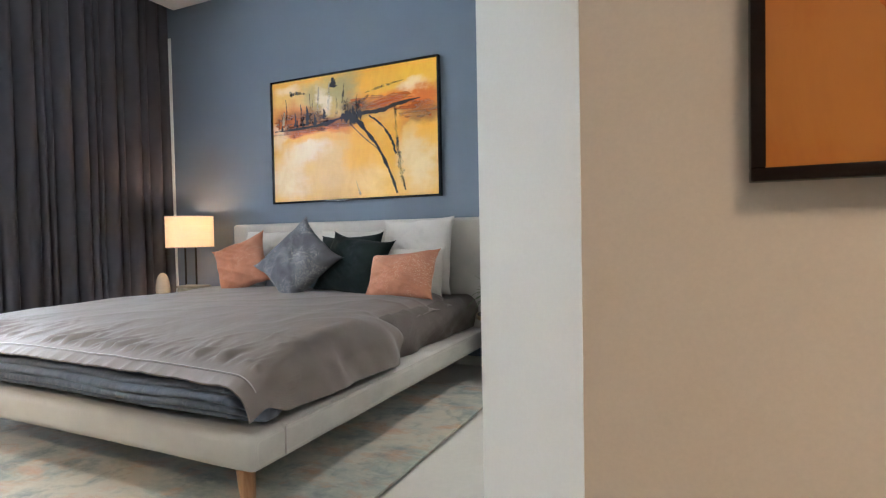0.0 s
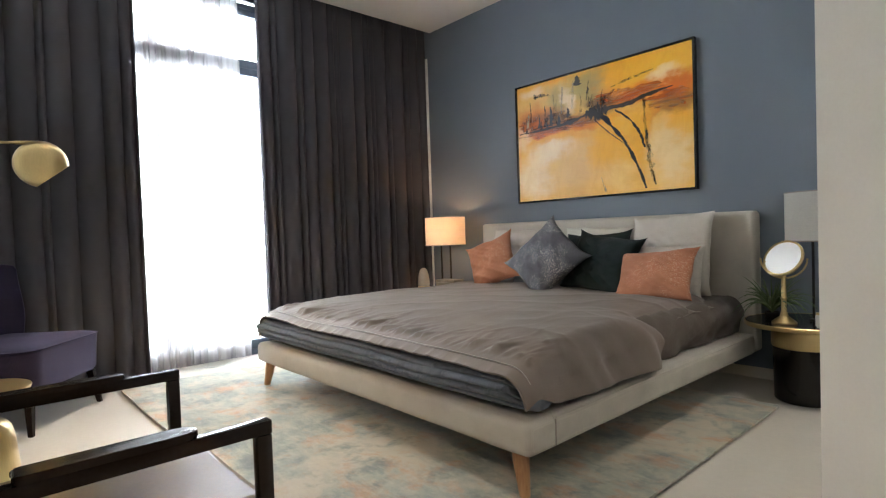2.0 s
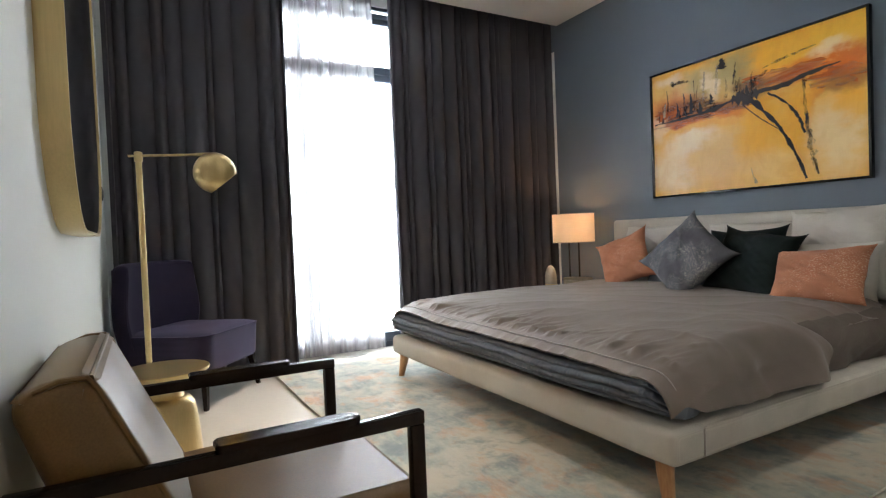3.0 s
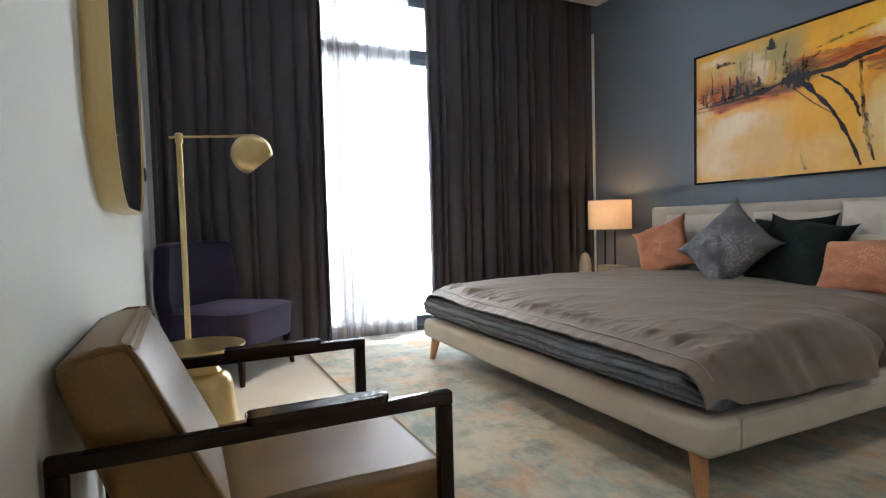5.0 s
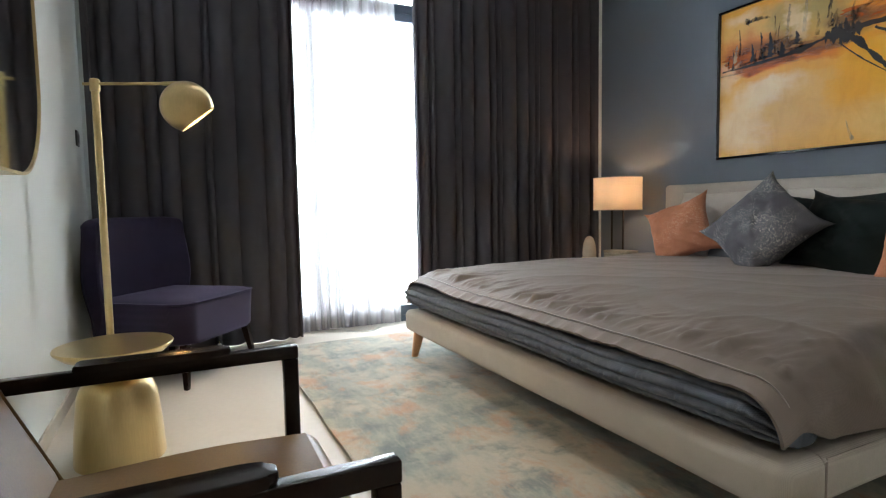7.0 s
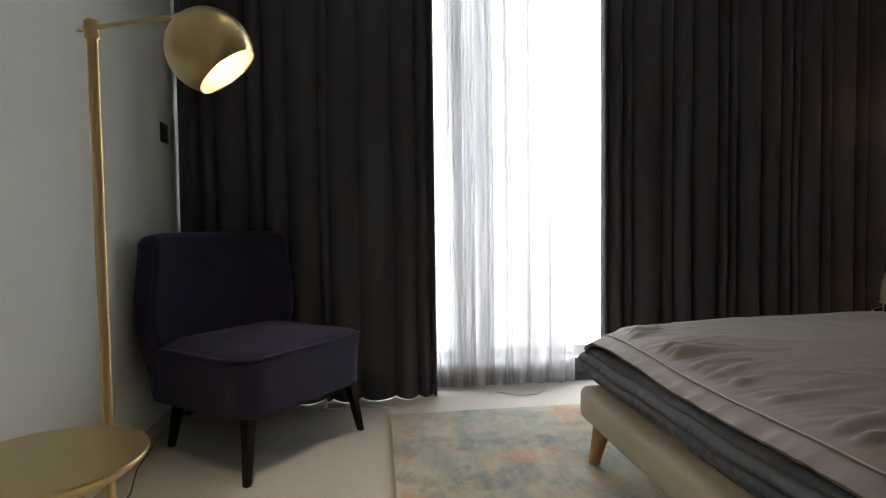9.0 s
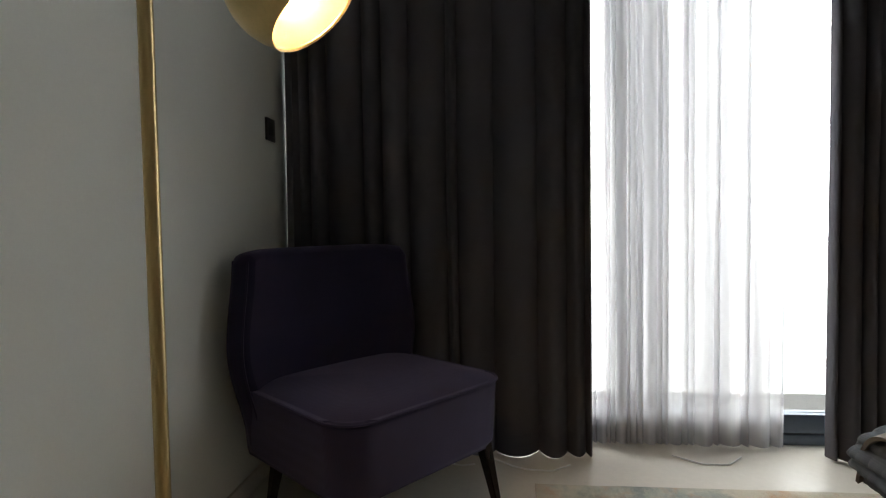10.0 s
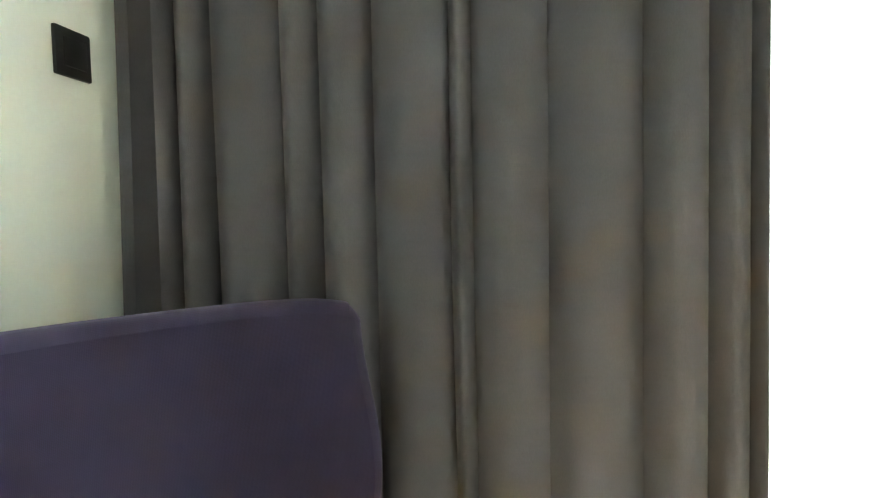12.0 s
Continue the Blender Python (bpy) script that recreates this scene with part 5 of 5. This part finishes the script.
# ---- switch, cables and small things ----
sw = thing("wall_switch", pose(-4.530, YS, 1.400), "black rocker wall switch near the drape", "switch")
plate = part("plate", box(-0.043, 0.043, 0, 0.010, -0.047, 0.047, 0.004, 2), PLUGB, sw)
part("rocker", box(-0.028, 0.028, 0.0105, 0.014, -0.028, 0.028, 0.002, 2), PLUGB, plate)


def cable(points, label, plug=None):
    ob = thing("cable", pose(0, 0, 0), label, "cable", "loose cables")
    part("cord", tube(points, 0.0035, 6), PLUGW, ob, "", 60)
    if plug:
        x, y, z = plug
        body = part("plug", box(x - 0.012, x + 0.012, y - 0.011, y + 0.011, z - 0.022, z + 0.022, 0.005, 2), PLUGW, ob, "white plastic plug")
        part("prong", tube([(x, y, z + 0.021), (x, y, z + 0.036)], 0.0025, 8), BRASS, body)


cable([(-4.60, 0.53, 0.004), (-4.54, 0.60, 0.004), (-4.51, 0.66, 0.004), (-4.50, 0.76, 0.004), (-4.56, 0.84, 0.004)], "white cable lying at the drape hem")
cable([(-4.50, -0.34, 0.004), (-4.53, -0.22, 0.004), (-4.54, -0.12, 0.004), (-4.56, 0.02, 0.004), (-4.53, 0.10, 0.010), (-4.525, 0.17, 0.020)], "white cable with a plug lying under the purple chair", (-4.525, 0.17, 0.030))
cable([(-4.545, 0.45, 0.004), (-4.53, 0.40, 0.004), (-4.528, 0.362, 0.010)], "short white cable with a plug at the drape hem", (-4.528, 0.356, 0.032))
cable([(-4.68, 1.28, 0.004), (-4.60, 1.38, 0.004), (-4.60, 1.48, 0.004), (-4.68, 1.56, 0.004)], "white cable lying below the sheer curtain")


def downlight(x, y, z):
    d = thing("downlight", pose(x, y, z), "white recessed ceiling downlight", "downlight", "ceiling downlights")
    part("trim_ring", lathe([(0.036, 0.0), (0.050, 0.0), (0.050, -0.004), (0.040, -0.005), (0.036, -0.002)], 32, None, False), PLUGW, d)
    part("lens", lathe([(0.0005, -0.0015), (0.036, -0.0015), (0.036, 0.0), (0.0005, 0.0)], 32), LENS, d)


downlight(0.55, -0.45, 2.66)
for dx, dy, watts, cone in DOWNLIGHTS:
    downlight(dx, dy, CZ)
